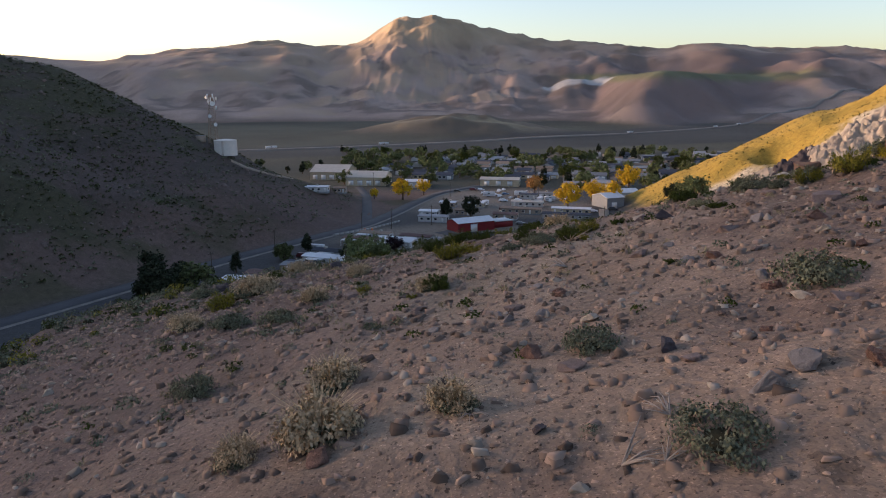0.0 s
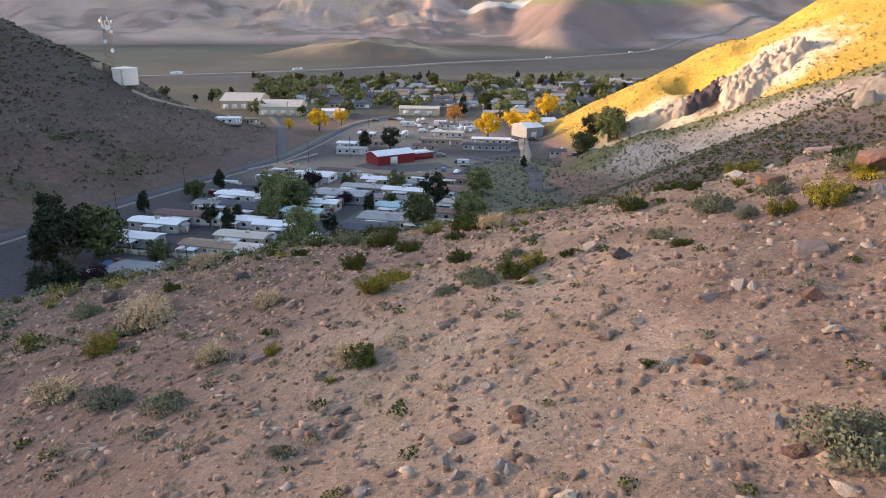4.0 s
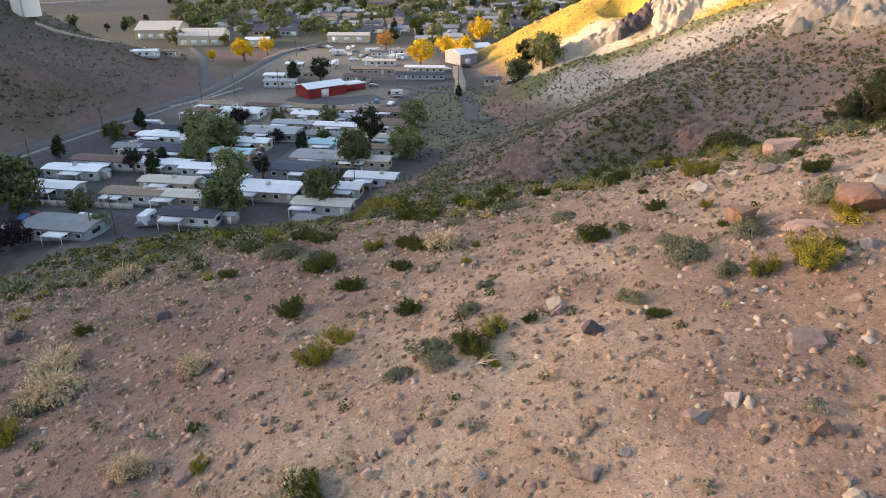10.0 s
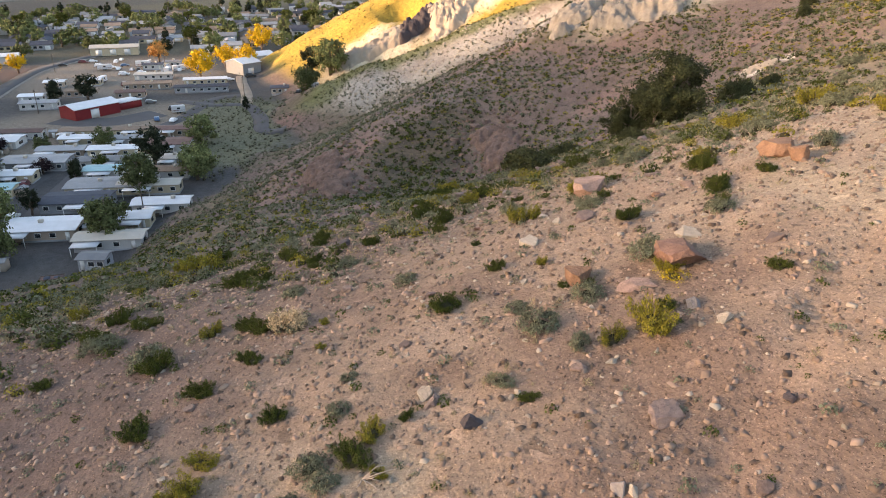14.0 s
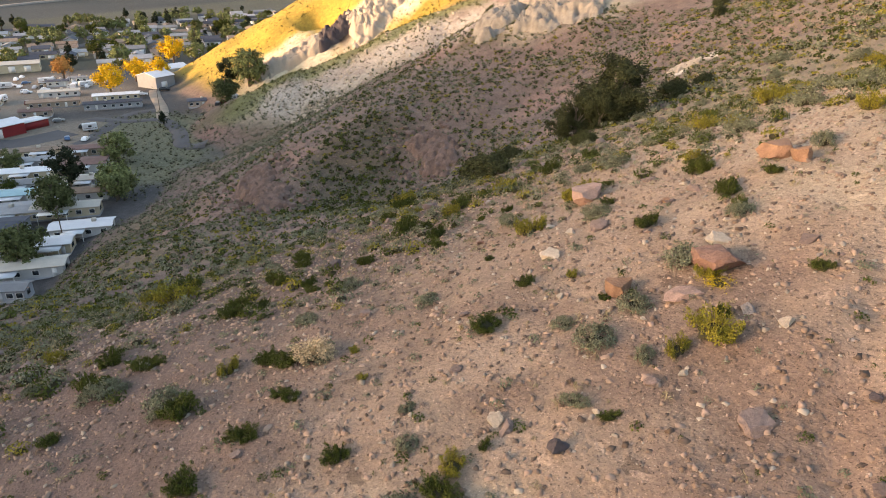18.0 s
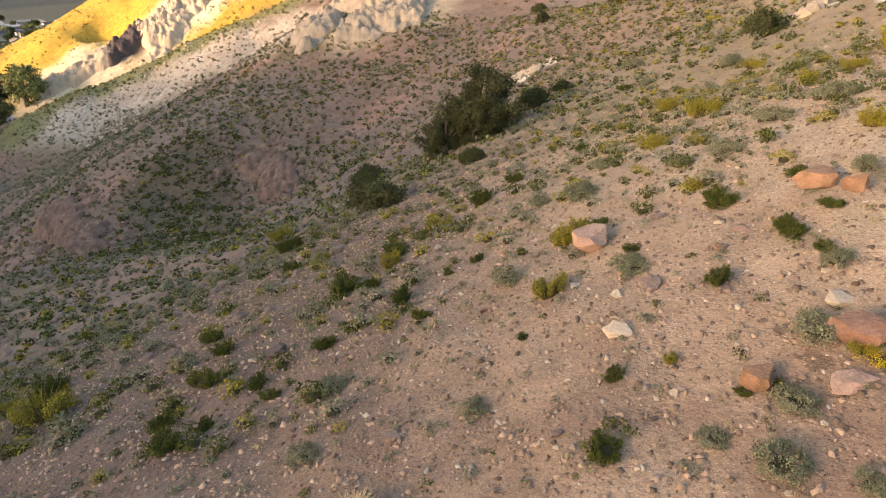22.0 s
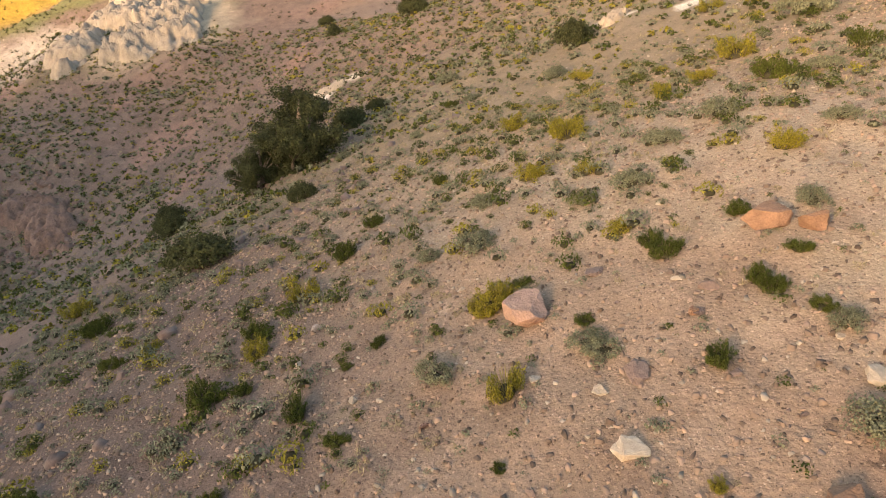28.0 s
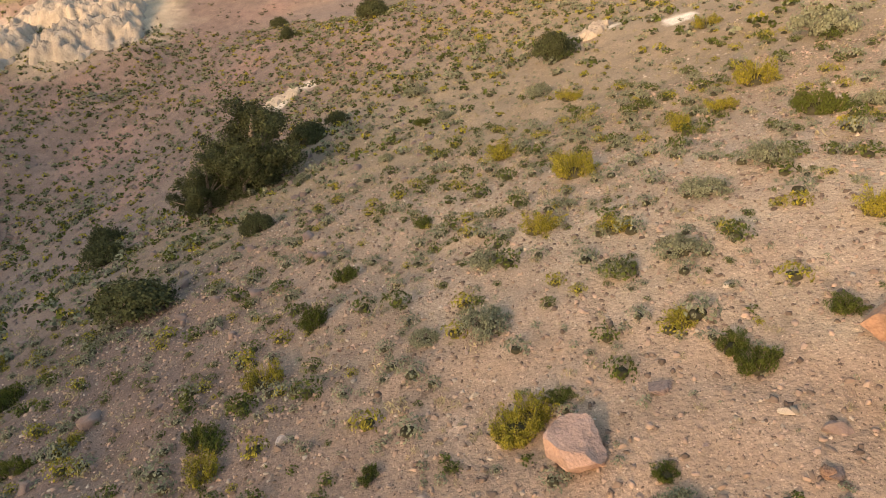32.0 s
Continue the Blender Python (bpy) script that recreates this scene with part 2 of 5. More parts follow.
def blades(n, rng, spread, height, width, base=0.15, bend=0.3):
    """Thin bent blades from a root, two quads each."""
    w = rng.uniform(0, 2 * math.pi, n)
    tilt = spread * np.sqrt(rng.uniform(0.02, 1, n))
    L = height * rng.uniform(0.6, 1.1, n)
    out = np.c_[np.cos(w), np.sin(w)]
    root = np.c_[out * (base * rng.uniform(0, 1, n))[:, None], np.zeros(n)]
    mid = root + np.c_[out * (L * 0.55 * np.sin(tilt))[:, None], L * 0.6 * np.cos(tilt)]
    tip = mid + np.c_[out * (L * 0.5 * np.sin(tilt + bend))[:, None], L * 0.4 * np.cos(tilt + bend)]
    side = np.c_[-np.sin(w), np.cos(w), np.zeros(n)] * width
    V = np.stack([root - side, root + side, mid + side, mid - side, tip + side * 0.3, tip - side * 0.3], 1).reshape(-1, 3)
    i = 6 * np.arange(n)[:, None]
    F = np.concatenate([i + [0, 1, 2, 3], i + [3, 2, 4, 5]])
    return V, F, tip, mid


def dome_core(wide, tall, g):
    """A dark, uneven mound standing in for shade inside a shrub: 18 quads."""
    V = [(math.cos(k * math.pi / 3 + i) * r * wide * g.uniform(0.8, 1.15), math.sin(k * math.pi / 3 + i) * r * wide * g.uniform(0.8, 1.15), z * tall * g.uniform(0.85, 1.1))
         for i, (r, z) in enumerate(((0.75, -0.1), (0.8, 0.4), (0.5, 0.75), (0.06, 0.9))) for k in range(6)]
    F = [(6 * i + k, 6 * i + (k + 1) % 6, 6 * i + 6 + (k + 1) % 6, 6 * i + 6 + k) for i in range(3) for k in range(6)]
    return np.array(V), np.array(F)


def join(*sets):
    V, F, k = [], [], 0
    for v, f in sets:
        V.append(v)
        F.append(f + k)
        k += len(v)
    return np.concatenate(V), np.concatenate(F)


# ---- land form ----
RNG = np.random.RandomState(5)


def lattice(ix, iy, seed):
    v = np.sin(ix * 127.1 + iy * 311.7 + seed * 74.7) * 43758.5453
    return v - np.floor(v)


def value_noise(x, y, seed=0):
    ix, iy = np.floor(x), np.floor(y)
    u, v = x - ix, y - iy
    u, v = u * u * (3 - 2 * u), v * v * (3 - 2 * v)
    a, b = lattice(ix, iy, seed), lattice(ix + 1, iy, seed)
    c, d = lattice(ix, iy + 1, seed), lattice(ix + 1, iy + 1, seed)
    return (a + (b - a) * u) * (1 - v) + (c + (d - c) * u) * v - 0.5


def fbm(x, y, size, octaves=4, seed=0, rough=0.5):
    out, amp, k = 0.0, 1.0, 1.0 / size
    for n in range(octaves):
        ca, sa = math.cos(n * 1.1), math.sin(n * 1.1)
        out = out + amp * value_noise((ca * x - sa * y) * k, (sa * x + ca * y) * k, seed + n * 3)
        amp, k = amp * rough, k * 2.03
    return out


def step(a, b, v):
    t = np.clip((v - a) / (b - a), 0, 1)
    return t * t * (3 - 2 * t)


def smax(a, b, k):
    h = np.clip(0.5 + 0.5 * (a - b) / k, 0, 1)
    return b + (a - b) * h + k * h * (1 - h)


# spot heights of the canyon side: the upper slope, then the spur and its foot
UPPER = [(-55, -40, 24.0), (0, -60, 66.0), (60, -60, 86.0), (160, 0, 86.0), (-48, 25, 21.8), (-25, 0, 45.9), (0, -15, 56.8), (20, 0, 60.5),
         (45, 0, 67.1), (85, 10, 71.0), (-10, 25, 50.2), (-2, 14, 53.3), (6, 12, 55.3), (12, 19, 56.4), (25, 21, 59.0), (2, 28, 52.3),
         (17, 28, 54.8), (40, 25, 58.6), (62, 33, 58.5), (120, 45, 63.9), (8, 60, 41.4), (18, 44, 48.8), (43, 36, 54.3),
         (35, 52, 47.2)]
LOWER = [(54, 44, 52.8), (52, 60, 45.5), (24, 75, 35.9), (56, 76, 38.5), (90, 74, 48.0), (107, 68, 56.0), (125, 92, 53.8), (175, 85, 66.3),
         (20, 118, 22.3), (48, 125, 24.2), (62, 107, 28.5), (63, 128, 30.5), (99, 125, 42.0), (122, 152, 48.7), (-57, 156, -1.5),
         (3, 170, -1.5), (30, 204, -1.5), (60, 238, -1.5), (107, 243, 10.1), (133, 225, 23.3), (145, 195, 33.0), (150, 165, 53.0), (200, 200, 58.0),
         (185, 250, 40.0), (230, 150, 79.2), (240, 230, 66.0)]
FOOT = [(-57, 200, -4.0), (-57, 252, -6.0), (-15, 210, -4.0), (10, 252, -5.0), (-45, 105, 6.0), (-18, 33, 47.2), (-14, 43, 45.3), (-21, 53, 40.2),
        (-24, 78, 31.0), (-16, 102, 23.5), (-25, 113, 18.0), (-11, 136, 12.0), (-36, 60, 30.0)]
SPOTS = np.array(UPPER + LOWER + FOOT, float)


def plate(a, b):
    r2 = ((a[:, None, 0] - b[None, :, 0]) ** 2 + (a[:, None, 1] - b[None, :, 1]) ** 2) / 1e4
    return 0.5 * r2 * np.log(r2 + 1e-9)


n_spots = len(SPOTS)
sys_m = np.zeros((n_spots + 3, n_spots + 3))
sys_m[:n_spots, :n_spots] = plate(SPOTS, SPOTS)
sys_m[:n_spots, n_spots:] = np.c_[np.ones(n_spots), SPOTS[:, :2] / 100]
sys_m[n_spots:, :n_spots] = sys_m[:n_spots, n_spots:].T
WEIGHTS = np.linalg.solve(sys_m, np.r_[SPOTS[:, 2], 0, 0, 0])


def canyon_side(x, y):
    cx, cy = np.clip(x, -60, 250), np.clip(y, -90, 252)
    out = np.empty(x.shape)
    for i in range(0, len(x), 20000):
        q = np.c_[cx[i:i + 20000], cy[i:i + 20000]]
        out[i:i + 20000] = plate(q, SPOTS) @ WEIGHTS[:-3] + np.c_[np.ones(len(q)), q / 100] @ WEIGHTS[-3:]
    out = out - np.maximum(y - 252, 0) * 0.9 - np.maximum(-60 - x, 0) * 0.6
    return out + np.maximum(x - 250, 0) * 0.25


def crest(x, y, pts, side_a, side_b, k=6.0):
    """A ridge along a line of (x, y, z): falls away by side_a on its left and by side_b on its right."""
    best = np.full(x.shape, -300.0)
    for (ax, ay, az), (bx, by, bz) in zip(pts[:-1], pts[1:]):
        dx, dy = bx - ax, by - ay
        L = math.hypot(dx, dy)
        s = ((x - ax) * dx + (y - ay) * dy) / L
        d = ((x - ax) * -dy + (y - ay) * dx) / L
        over = s - np.clip(s, 0, L)
        z = az + (bz - az) * np.clip(s, 0, L) / L
        across = np.sqrt(np.where(d > 0, d * side_a, d * side_b) ** 2 + (over * 0.55) ** 2 + k * k) - k
        best = np.maximum(best, z - across)
    return best


# WEST: its last three points lie out of view, raised to block the low sun
WEST = [(-62, 452, -4), (-74, 416, 6), (-102, 352, 29), (-120, 350, 37), (-147, 350, 49), (-172, 350, 63), (-190, 348, 73), (-215, 342, 80), (-310, 278, 120), (-390, 100, 118), (-390, -300, 118)]
SUNNY = [(99, 394, -4), (120, 381, 11), (205, 338, 61), (272, 302, 96), (420, 260, 120), (700, 240, 150)]
SPUR = [(93, 262, 4), (101.4, 268.3, 13), (118.4, 262.2, 20.1), (137.7, 253.5, 27), (153.5, 245, 34.1), (166.2, 237, 40.5), (200, 215, 57)]
# bearings -110 to -37 are out of view, raised to shade the valley
SKYLINE_AZ = [-180, -110, -70, -48, -37, -33, -29, -24.6, -19.3, -12.4, -6.0, -3.3, -0.7, 2.8, 8.5, 16.6, 20.7, 26.9, 32, 60, 110, 180]
SKYLINE_EL = [4, 4.3, 4.3, 6.2, 7.0, 2.9, 2.5, 2.2, 3.1, 3.7, 3.75, 5.6, 6.1, 5.4, 3.9, 3.25, 3.65, 3.35, 2.7, 5, 6, 5]


def near_line(x, y, pts):
    best = np.full(x.shape, 1e9)
    for (ax, ay), (bx, by) in zip(pts[:-1], pts[1:]):
        dx, dy = bx - ax, by - ay
        s = np.clip(((x - ax) * dx + (y - ay) * dy) / (dx * dx + dy * dy), 0, 1)
        best = np.minimum(best, np.hypot(x - ax - s * dx, y - ay - s * dy))
    return best


RAIL_LINE = [(-150, 108), (-118, 170), (-93, 219), (-72, 258), (-58, 281), (-41, 308), (-31, 326), (-20, 358), (-9, 397), (4, 434), (30, 470)]
SIDE_LINE = [(-32, 330), (-34, 358), (-38, 400), (-42, 431), (-50, 470)]
SHOULDER = [(-104, 352, 28), (-82, 362, 19), (-62, 372, 13), (-50, 388, 8.5), (-47, 412, 3), (-48, 430, -2)]


RUT = [(16.5, 16.6), (13.9, 15.7), (12.5, 15.3), (11.0, 14.7), (9.8, 14.4), (8.0, 13.7)]


def far_land(x, y):
    r, az = np.hypot(x, y), np.degrees(np.arctan2(x, y))
    el = sum(np.interp(az + k, SKYLINE_AZ, SKYLINE_EL) for k in (-1.3, -0.65, 0, 0.65, 1.3)) / 5
    top = 58 + 3300 * np.tan(np.radians(el)) + 26 * fbm(x, y, 330, 5, 12)
    rise = step(1500, 3300, r + 260 * fbm(x, y, 700, 4, 11)) ** 1.25
    back = 1 - 0.5 * step(3350, 4700, r)
    spurs = 1 - 0.5 * (1 - rise) * (1 - np.abs(2 * value_noise(az / 5.5 + 40, r / 1500, 21))) * step(0.02, 0.3, rise)
    z = -8 + (top + 8) * rise * back * spurs
    z += rise * (1 - rise) * 190 * fbm(x, y, 420, 6, 31, 0.58) + step(0.02, 0.2, rise) * 30 * np.abs(fbm(x, y, 150, 4, 33))
    gully = np.abs(fbm(az * 6 + 24 * fbm(x, y, 700, 4, 35), r / 90, 14, 4, 36, 0.55))
    z += step(0.03, 0.3, rise) * (1 - 0.45 * rise) * 26 * (gully - 0.25)
    hill = 48 * np.exp(-((x - 45) / 150) ** 2 - ((y - 1240) / 130) ** 2) * (1 + 0.55 * fbm(x, y, 110, 4, 41))
    mesa = 132 * step(360, 600, x + 50 * fbm(x, y, 160, 3, 51)) * step(60, 420, y - 1.0 * (x - 313) - 1186 + 120 * fbm(x, y, 200, 4, 52)) * (1 - step(2500, 2900, y))
    return smax(smax(z, hill - 8, 12), mesa - 8, 14)


def land(x, y):
    """The height of the ground at arrays x, y."""
    x, y = np.atleast_1d(np.asarray(x, float)), np.atleast_1d(np.asarray(y, float))
    r = np.hypot(x, y)
    z = -0.004 * np.clip(y - 400, 0, 1200) + 0.5 * fbm(x, y, 60, 2, 3) * step(500, 700, r)
    side = canyon_side(x, y)
    mid = np.hypot(x - 20, y - 20)
    side += step(35, 90, mid) * 2.6 * fbm(x, y, 26, 4, 61) + 0.5 * fbm(x, y, 7, 3, 62) * step(4, 40, mid)
    side -= 1.3 * np.exp(-(x / 16) ** 2 - ((y - 70) / 16) ** 2)
    side -= np.interp(y, [74, 84, 92, 100, 109, 118, 136, 146, 156, 175], [0, 1.0, 1.6, 2.0, 3.0, 4.4, 4.8, 3.6, 3.0, 0]) * (1 - step(6, 18, x)) * step(-46, -24, x)
    crag = step(30, 38, side) * (1 - step(52, 62, side)) * step(105, 125, x) * step(140, 160, y)
    side += crag * 7 * np.abs(fbm(x, y, 16, 4, 63))
    west = crest(x, y, WEST, 0.52, 0.5) + 9 * fbm(x, y, 70, 5, 71, 0.45)
    road_x = np.interp(y, [108, 219, 281, 326, 397, 470], [-150, -93, -58, -31, -9, 30])
    from_road = np.where(x < road_x, near_line(x, y, [(-260, -110)] + RAIL_LINE), 0)
    cut = 0.74 * (from_road - 8.5) * (1 + 0.35 * fbm(x, y, 22, 3, 73)) + 260 * step(425, 500, y)
    side_x = np.interp(y, [326, 358, 400, 431, 470], [-31, -34, -38, -42, -50])
    nose = np.minimum(crest(x, y, SHOULDER, 0.42, 0.46, 3.0) + 3 * fbm(x, y, 24, 4, 74), np.where(x < side_x, 0.9 * (near_line(x, y, SIDE_LINE) - 4.5), 0) + 260 * step(425, 480, y))
    west = np.minimum(smax(west, nose, 2.0), cut)
    sunny = crest(x, y, SUNNY, 0.55, 0.62, 4.0) + 8 * fbm(x, y, 48, 5, 81)
    cave = np.exp(-((x - 158) / 9) ** 2 - ((y - 318) / 14) ** 2)
    rocky = np.exp(-((x - 162) / 30) ** 2 - ((y - 318) / 20) ** 2)
    sunny += rocky * 9 * (np.abs(fbm(x, y, 14, 4, 83)) - 0.2) - 8 * cave
    side = smax(side, crest(x, y, SPUR, 0.5, 0.42, 3.0) + 1.6 * fbm(x, y, 18, 3, 85), 3.0)
    z = smax(z, side, 1.5)
    z = smax(z, west, 3.0)
    z = smax(z, sunny, 2.0)
    z = np.maximum(z, far_land(x, y) - 400 * (1 - step(700, 1000, r)))
    z -= 0.13 * (1 - step(0.1, 0.55, near_line(x, y, RUT) + 0.35 * fbm(x, y, 1.1, 2, 97))) * step(0, 1, x - 7)
    z += 0.22 * fbm(x, y, 2.2, 3, 91) * (1 - step(60, 110, mid)) + 0.05 * fbm(x, y, 0.5, 2, 95) * (1 - step(30, 60, mid))
    return z


def ground_z(x, y):
    return float(land([x], [y])[0])


# ---- ground sheet ----
def spaced(parts):
    out = [np.arange(a, b, d) for a, b, d in parts]
    return np.concatenate(out + [[parts[-1][1]]])


def mix(a, b, k):
    return a + (np.asarray(b) - a) * k[:, None]


def soil_colour(x, y, z):
    """Kinds of soil, rock and turf by place, with some shade painted in."""
    n1, n2, n3 = fbm(x, y, 9, 4, 101), fbm(x, y, 33, 4, 102), fbm(x, y, 2.0, 3, 103)
    r = np.hypot(x, y)
    c = np.tile(np.array([0.272, 0.188, 0.13]), (len(x), 1))
    c = mix(c, (0.31, 0.235, 0.162), step(0.0, 0.45, n1 + 0.6 * n3))
    c = mix(c, (0.175, 0.115, 0.083), step(0.05, 0.45, -n1 + 0.7 * n3) * 0.8)
    c = mix(c, (0.315, 0.24, 0.17), step(14, 30, x) * (1 - step(34, 60, y)) * 0.75)
    # next three mixes: hillside shade put into the soil colour, west and downslope
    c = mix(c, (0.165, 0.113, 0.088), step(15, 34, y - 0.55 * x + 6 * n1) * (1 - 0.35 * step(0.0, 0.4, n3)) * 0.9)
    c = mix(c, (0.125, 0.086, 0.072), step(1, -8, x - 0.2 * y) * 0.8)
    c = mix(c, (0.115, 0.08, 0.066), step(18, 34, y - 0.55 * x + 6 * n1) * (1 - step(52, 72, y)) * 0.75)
    c = mix(c, (0.20, 0.152, 0.1), step(28, 48, x + 4 * n1) * (1 - step(50, 75, y)) * 0.85)
    low = step(60, 95, y + 0.3 * x)
    c = mix(c, (0.15, 0.108, 0.088), low * (0.7 + 0.4 * n1).clip(0, 1))
    c = mix(c, (0.23, 0.14, 0.11), low * step(0.1, 0.4, fbm(x, y, 17, 3, 104)) * 0.8)
    c = mix(c, (0.12, 0.10, 0.058), low * step(0.05, 0.4, n2 + 0.3 * n1) * 0.7)
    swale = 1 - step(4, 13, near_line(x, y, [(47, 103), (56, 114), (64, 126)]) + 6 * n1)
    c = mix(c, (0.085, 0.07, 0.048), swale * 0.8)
    white = (1 - step(9, 22, near_line(x, y, [(98, 250), (120, 240), (140, 231), (158, 214), (142, 185), (124, 152)]) + 10 * n1 + 5 * n3)) * step(4, 12, z)
    c = mix(c, (0.37, 0.325, 0.27), white * (0.8 + 0.5 * n1).clip(0, 1))
    cliff = (1 - step(7, 14, near_line(x, y, [(119, 136), (124, 127), (136, 134), (126, 147), (138, 150), (150, 165), (166, 186)]) + 8 * n1))
    c = mix(c, (0.38, 0.31, 0.22), cliff * 0.8)
    for px, py, pr in ((83.5, 70.5, 2.0), (86, 67.5, 1.0), (67.5, 32, 1.4), (62, 26, 1.0)):
        c = mix(c, (0.60, 0.54, 0.46), (1 - step(0.5, 1.1, np.hypot(x - px, (y - py) * 0.8) / pr + 1.2 * n3)) * 0.8)
    crestband = 1 - step(5, 13, near_line(x, y, [(p[0], p[1]) for p in SPUR]) + 6 * n1)
    c = mix(c, (0.12, 0.13, 0.045), crestband * 0.8)
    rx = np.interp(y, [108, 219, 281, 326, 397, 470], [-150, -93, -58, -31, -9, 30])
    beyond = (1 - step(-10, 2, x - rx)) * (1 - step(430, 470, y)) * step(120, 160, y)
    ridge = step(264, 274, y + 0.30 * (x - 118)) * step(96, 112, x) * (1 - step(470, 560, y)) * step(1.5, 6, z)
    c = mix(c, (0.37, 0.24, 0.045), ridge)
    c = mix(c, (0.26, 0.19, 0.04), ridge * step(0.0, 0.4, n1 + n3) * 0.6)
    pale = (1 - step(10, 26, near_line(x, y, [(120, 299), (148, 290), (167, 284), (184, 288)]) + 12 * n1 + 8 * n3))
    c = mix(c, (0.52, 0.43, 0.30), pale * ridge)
    # ridge notch: dark rock colour with the alcove's shade painted in
    c = mix(c, (0.085, 0.06, 0.042), (1 - step(0.6, 1.1, np.hypot((x - 148) / 9, (y - 287) / 8) + 0.6 * n3)) * ridge)
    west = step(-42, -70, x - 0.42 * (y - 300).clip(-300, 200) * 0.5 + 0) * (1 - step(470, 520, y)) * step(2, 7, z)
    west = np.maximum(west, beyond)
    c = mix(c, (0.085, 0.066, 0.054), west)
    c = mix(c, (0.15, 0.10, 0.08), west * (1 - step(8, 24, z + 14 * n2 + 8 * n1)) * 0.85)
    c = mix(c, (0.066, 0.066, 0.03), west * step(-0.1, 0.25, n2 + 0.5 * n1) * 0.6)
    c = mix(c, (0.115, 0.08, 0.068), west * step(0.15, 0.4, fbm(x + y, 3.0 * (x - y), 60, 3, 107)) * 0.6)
    town = (1 - step(0.6, 1.8, z)) * step(140, 165, y) * (1 - beyond)
    park = town * (1 - step(262, 285, y - 0.3 * x))
    c = mix(c, (0.08, 0.075, 0.07), town)
    c = mix(c, (0.07, 0.067, 0.066), park * step(-0.3, 0.25, n1))
    lots = (1 - step(30, 48, np.hypot((x - 18) / 1.3, y - 288) + 10 * n2)) * town
    c = mix(c, (0.21, 0.17, 0.13), lots)
    c = mix(c, (0.2, 0.165, 0.13), town * (1 - step(38, 60, np.hypot(x - 35, (y - 400) * 0.9) + 14 * n2)))
    c = mix(c, (0.075, 0.07, 0.05), town * step(440, 475, y + 10 * n1))
    scrub = town * (1 - step(12, 24, near_line(x, y, [(48, 236), (62, 262), (70, 300)]) + 6 * n1))
    c = mix(c, (0.13, 0.125, 0.08), scrub)
    plain = step(640, 760, y + 60 * n2) * (1 - step(1500, 1800, r))
    c = mix(c, (0.098, 0.09, 0.062), plain)
    field = step(760, 800, y - 0.45 * x) * (1 - step(0, 60, y - 0.8 * x - 985 - 0.0004 * x * x))
    c = mix(c, (0.062, 0.06, 0.055), plain * field * 0.85)
    far = step(1000, 1350, r - 120 * n2) * step(0, 12, z) + step(1900, 2300, r)
    far = far.clip(0, 1)
    big = fbm(x, y, 380, 5, 120)
    c = mix(c, (0.34, 0.25, 0.20), far)
    c = mix(c, (0.37, 0.27, 0.19), far * step(0.0, 0.4, big + 0.8 * fbm(x, y, 70, 4, 121)))
    c = mix(c, (0.20, 0.15, 0.12), far * step(0.05, 0.4, -big + 0.9 * fbm(x, y, 55, 4, 122)))
    c = mix(c, (0.36, 0.26, 0.16), far * step(190, 330, z))
    hill = np.exp(-((x - 45) / 150) ** 2 - ((y - 1240) / 130) ** 2)
    c = mix(c, (0.17, 0.13, 0.09), step(0.1, 0.4, hill))
    c = mix(c, (0.36, 0.28, 0.17), step(0.2, 0.7, hill) * step(0.02, 0.3, fbm(x, y, 70, 3, 130)))
    mesa = step(380, 520, x) * step(40, 200, y - 1.0 * (x - 313) - 1186) * (1 - step(2500, 2700, y))
    c = mix(c, (0.19, 0.14, 0.12), mesa)
    c = mix(c, (0.15, 0.145, 0.08), mesa * step(96, 108, z) * (1 - step(128, 140, z)))
    quarry = (1 - step(0.75, 1.0, np.hypot((x - 470) / 130, (y - 2330) / 70) + 0.35 * fbm(x, y, 60, 3, 140)))
    c = mix(c, (0.5, 0.46, 0.41), quarry)
    c *= (1 + 0.35 * fbm(x, y, 120, 4, 150) * step(300, 900, r))[:, None]
    return c.clip(0.01, 0.9)


def sheet():
    xs = spaced([(-4800, -1200, 120), (-1200, -300, 20), (-300, -40, 4), (-40, -12, 1.2), (-12, 42, 0.3), (42, 110, 0.8), (110, 260, 1.8), (260, 800, 14), (800, 1800, 30), (1800, 4800, 90)])
    ys = spaced([(-2000, -200, 90), (-200, 2, 8), (2, 48, 0.3), (48, 140, 0.8), (140, 250, 1.8), (250, 480, 3.2), (480, 1500, 12), (1500, 3600, 24), (3600, 4800, 120)])
    X, Y = np.meshgrid(xs, ys)
    x, y = X.ravel(), Y.ravel()
    z = land(x, y)
    nx, ny = len(xs), len(ys)
    i = (np.arange(ny - 1)[:, None] * nx + np.arange(nx - 1)[None]).ravel()
    me = mesh("ground", np.c_[x, y, z], np.c_[i, i + 1, i + nx + 1, i + nx], SOIL, True)
    col = me.attributes.new("soil", "FLOAT_COLOR", "POINT")
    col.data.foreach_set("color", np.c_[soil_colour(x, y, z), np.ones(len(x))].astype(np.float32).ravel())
    return me


ground = tagged(new("ground", sheet()), "dry stony canyon soil sloping to a valley town", "ground", kind="structure")


def on_ground(x, y, sink=0.0, turn=0.0, size=1.0, lean=0.6):
    """A pose on the slope, leaning with it by the share lean."""
    e = 0.5
    z, zx, zy = (float(v) for v in land([x, x + e, x], [y, y, y + e]))
    n = Vector((-(zx - z) / e * lean, -(zy - z) / e * lean, 1)).normalized()
    q = Vector((0, 0, 1)).rotation_difference(n)
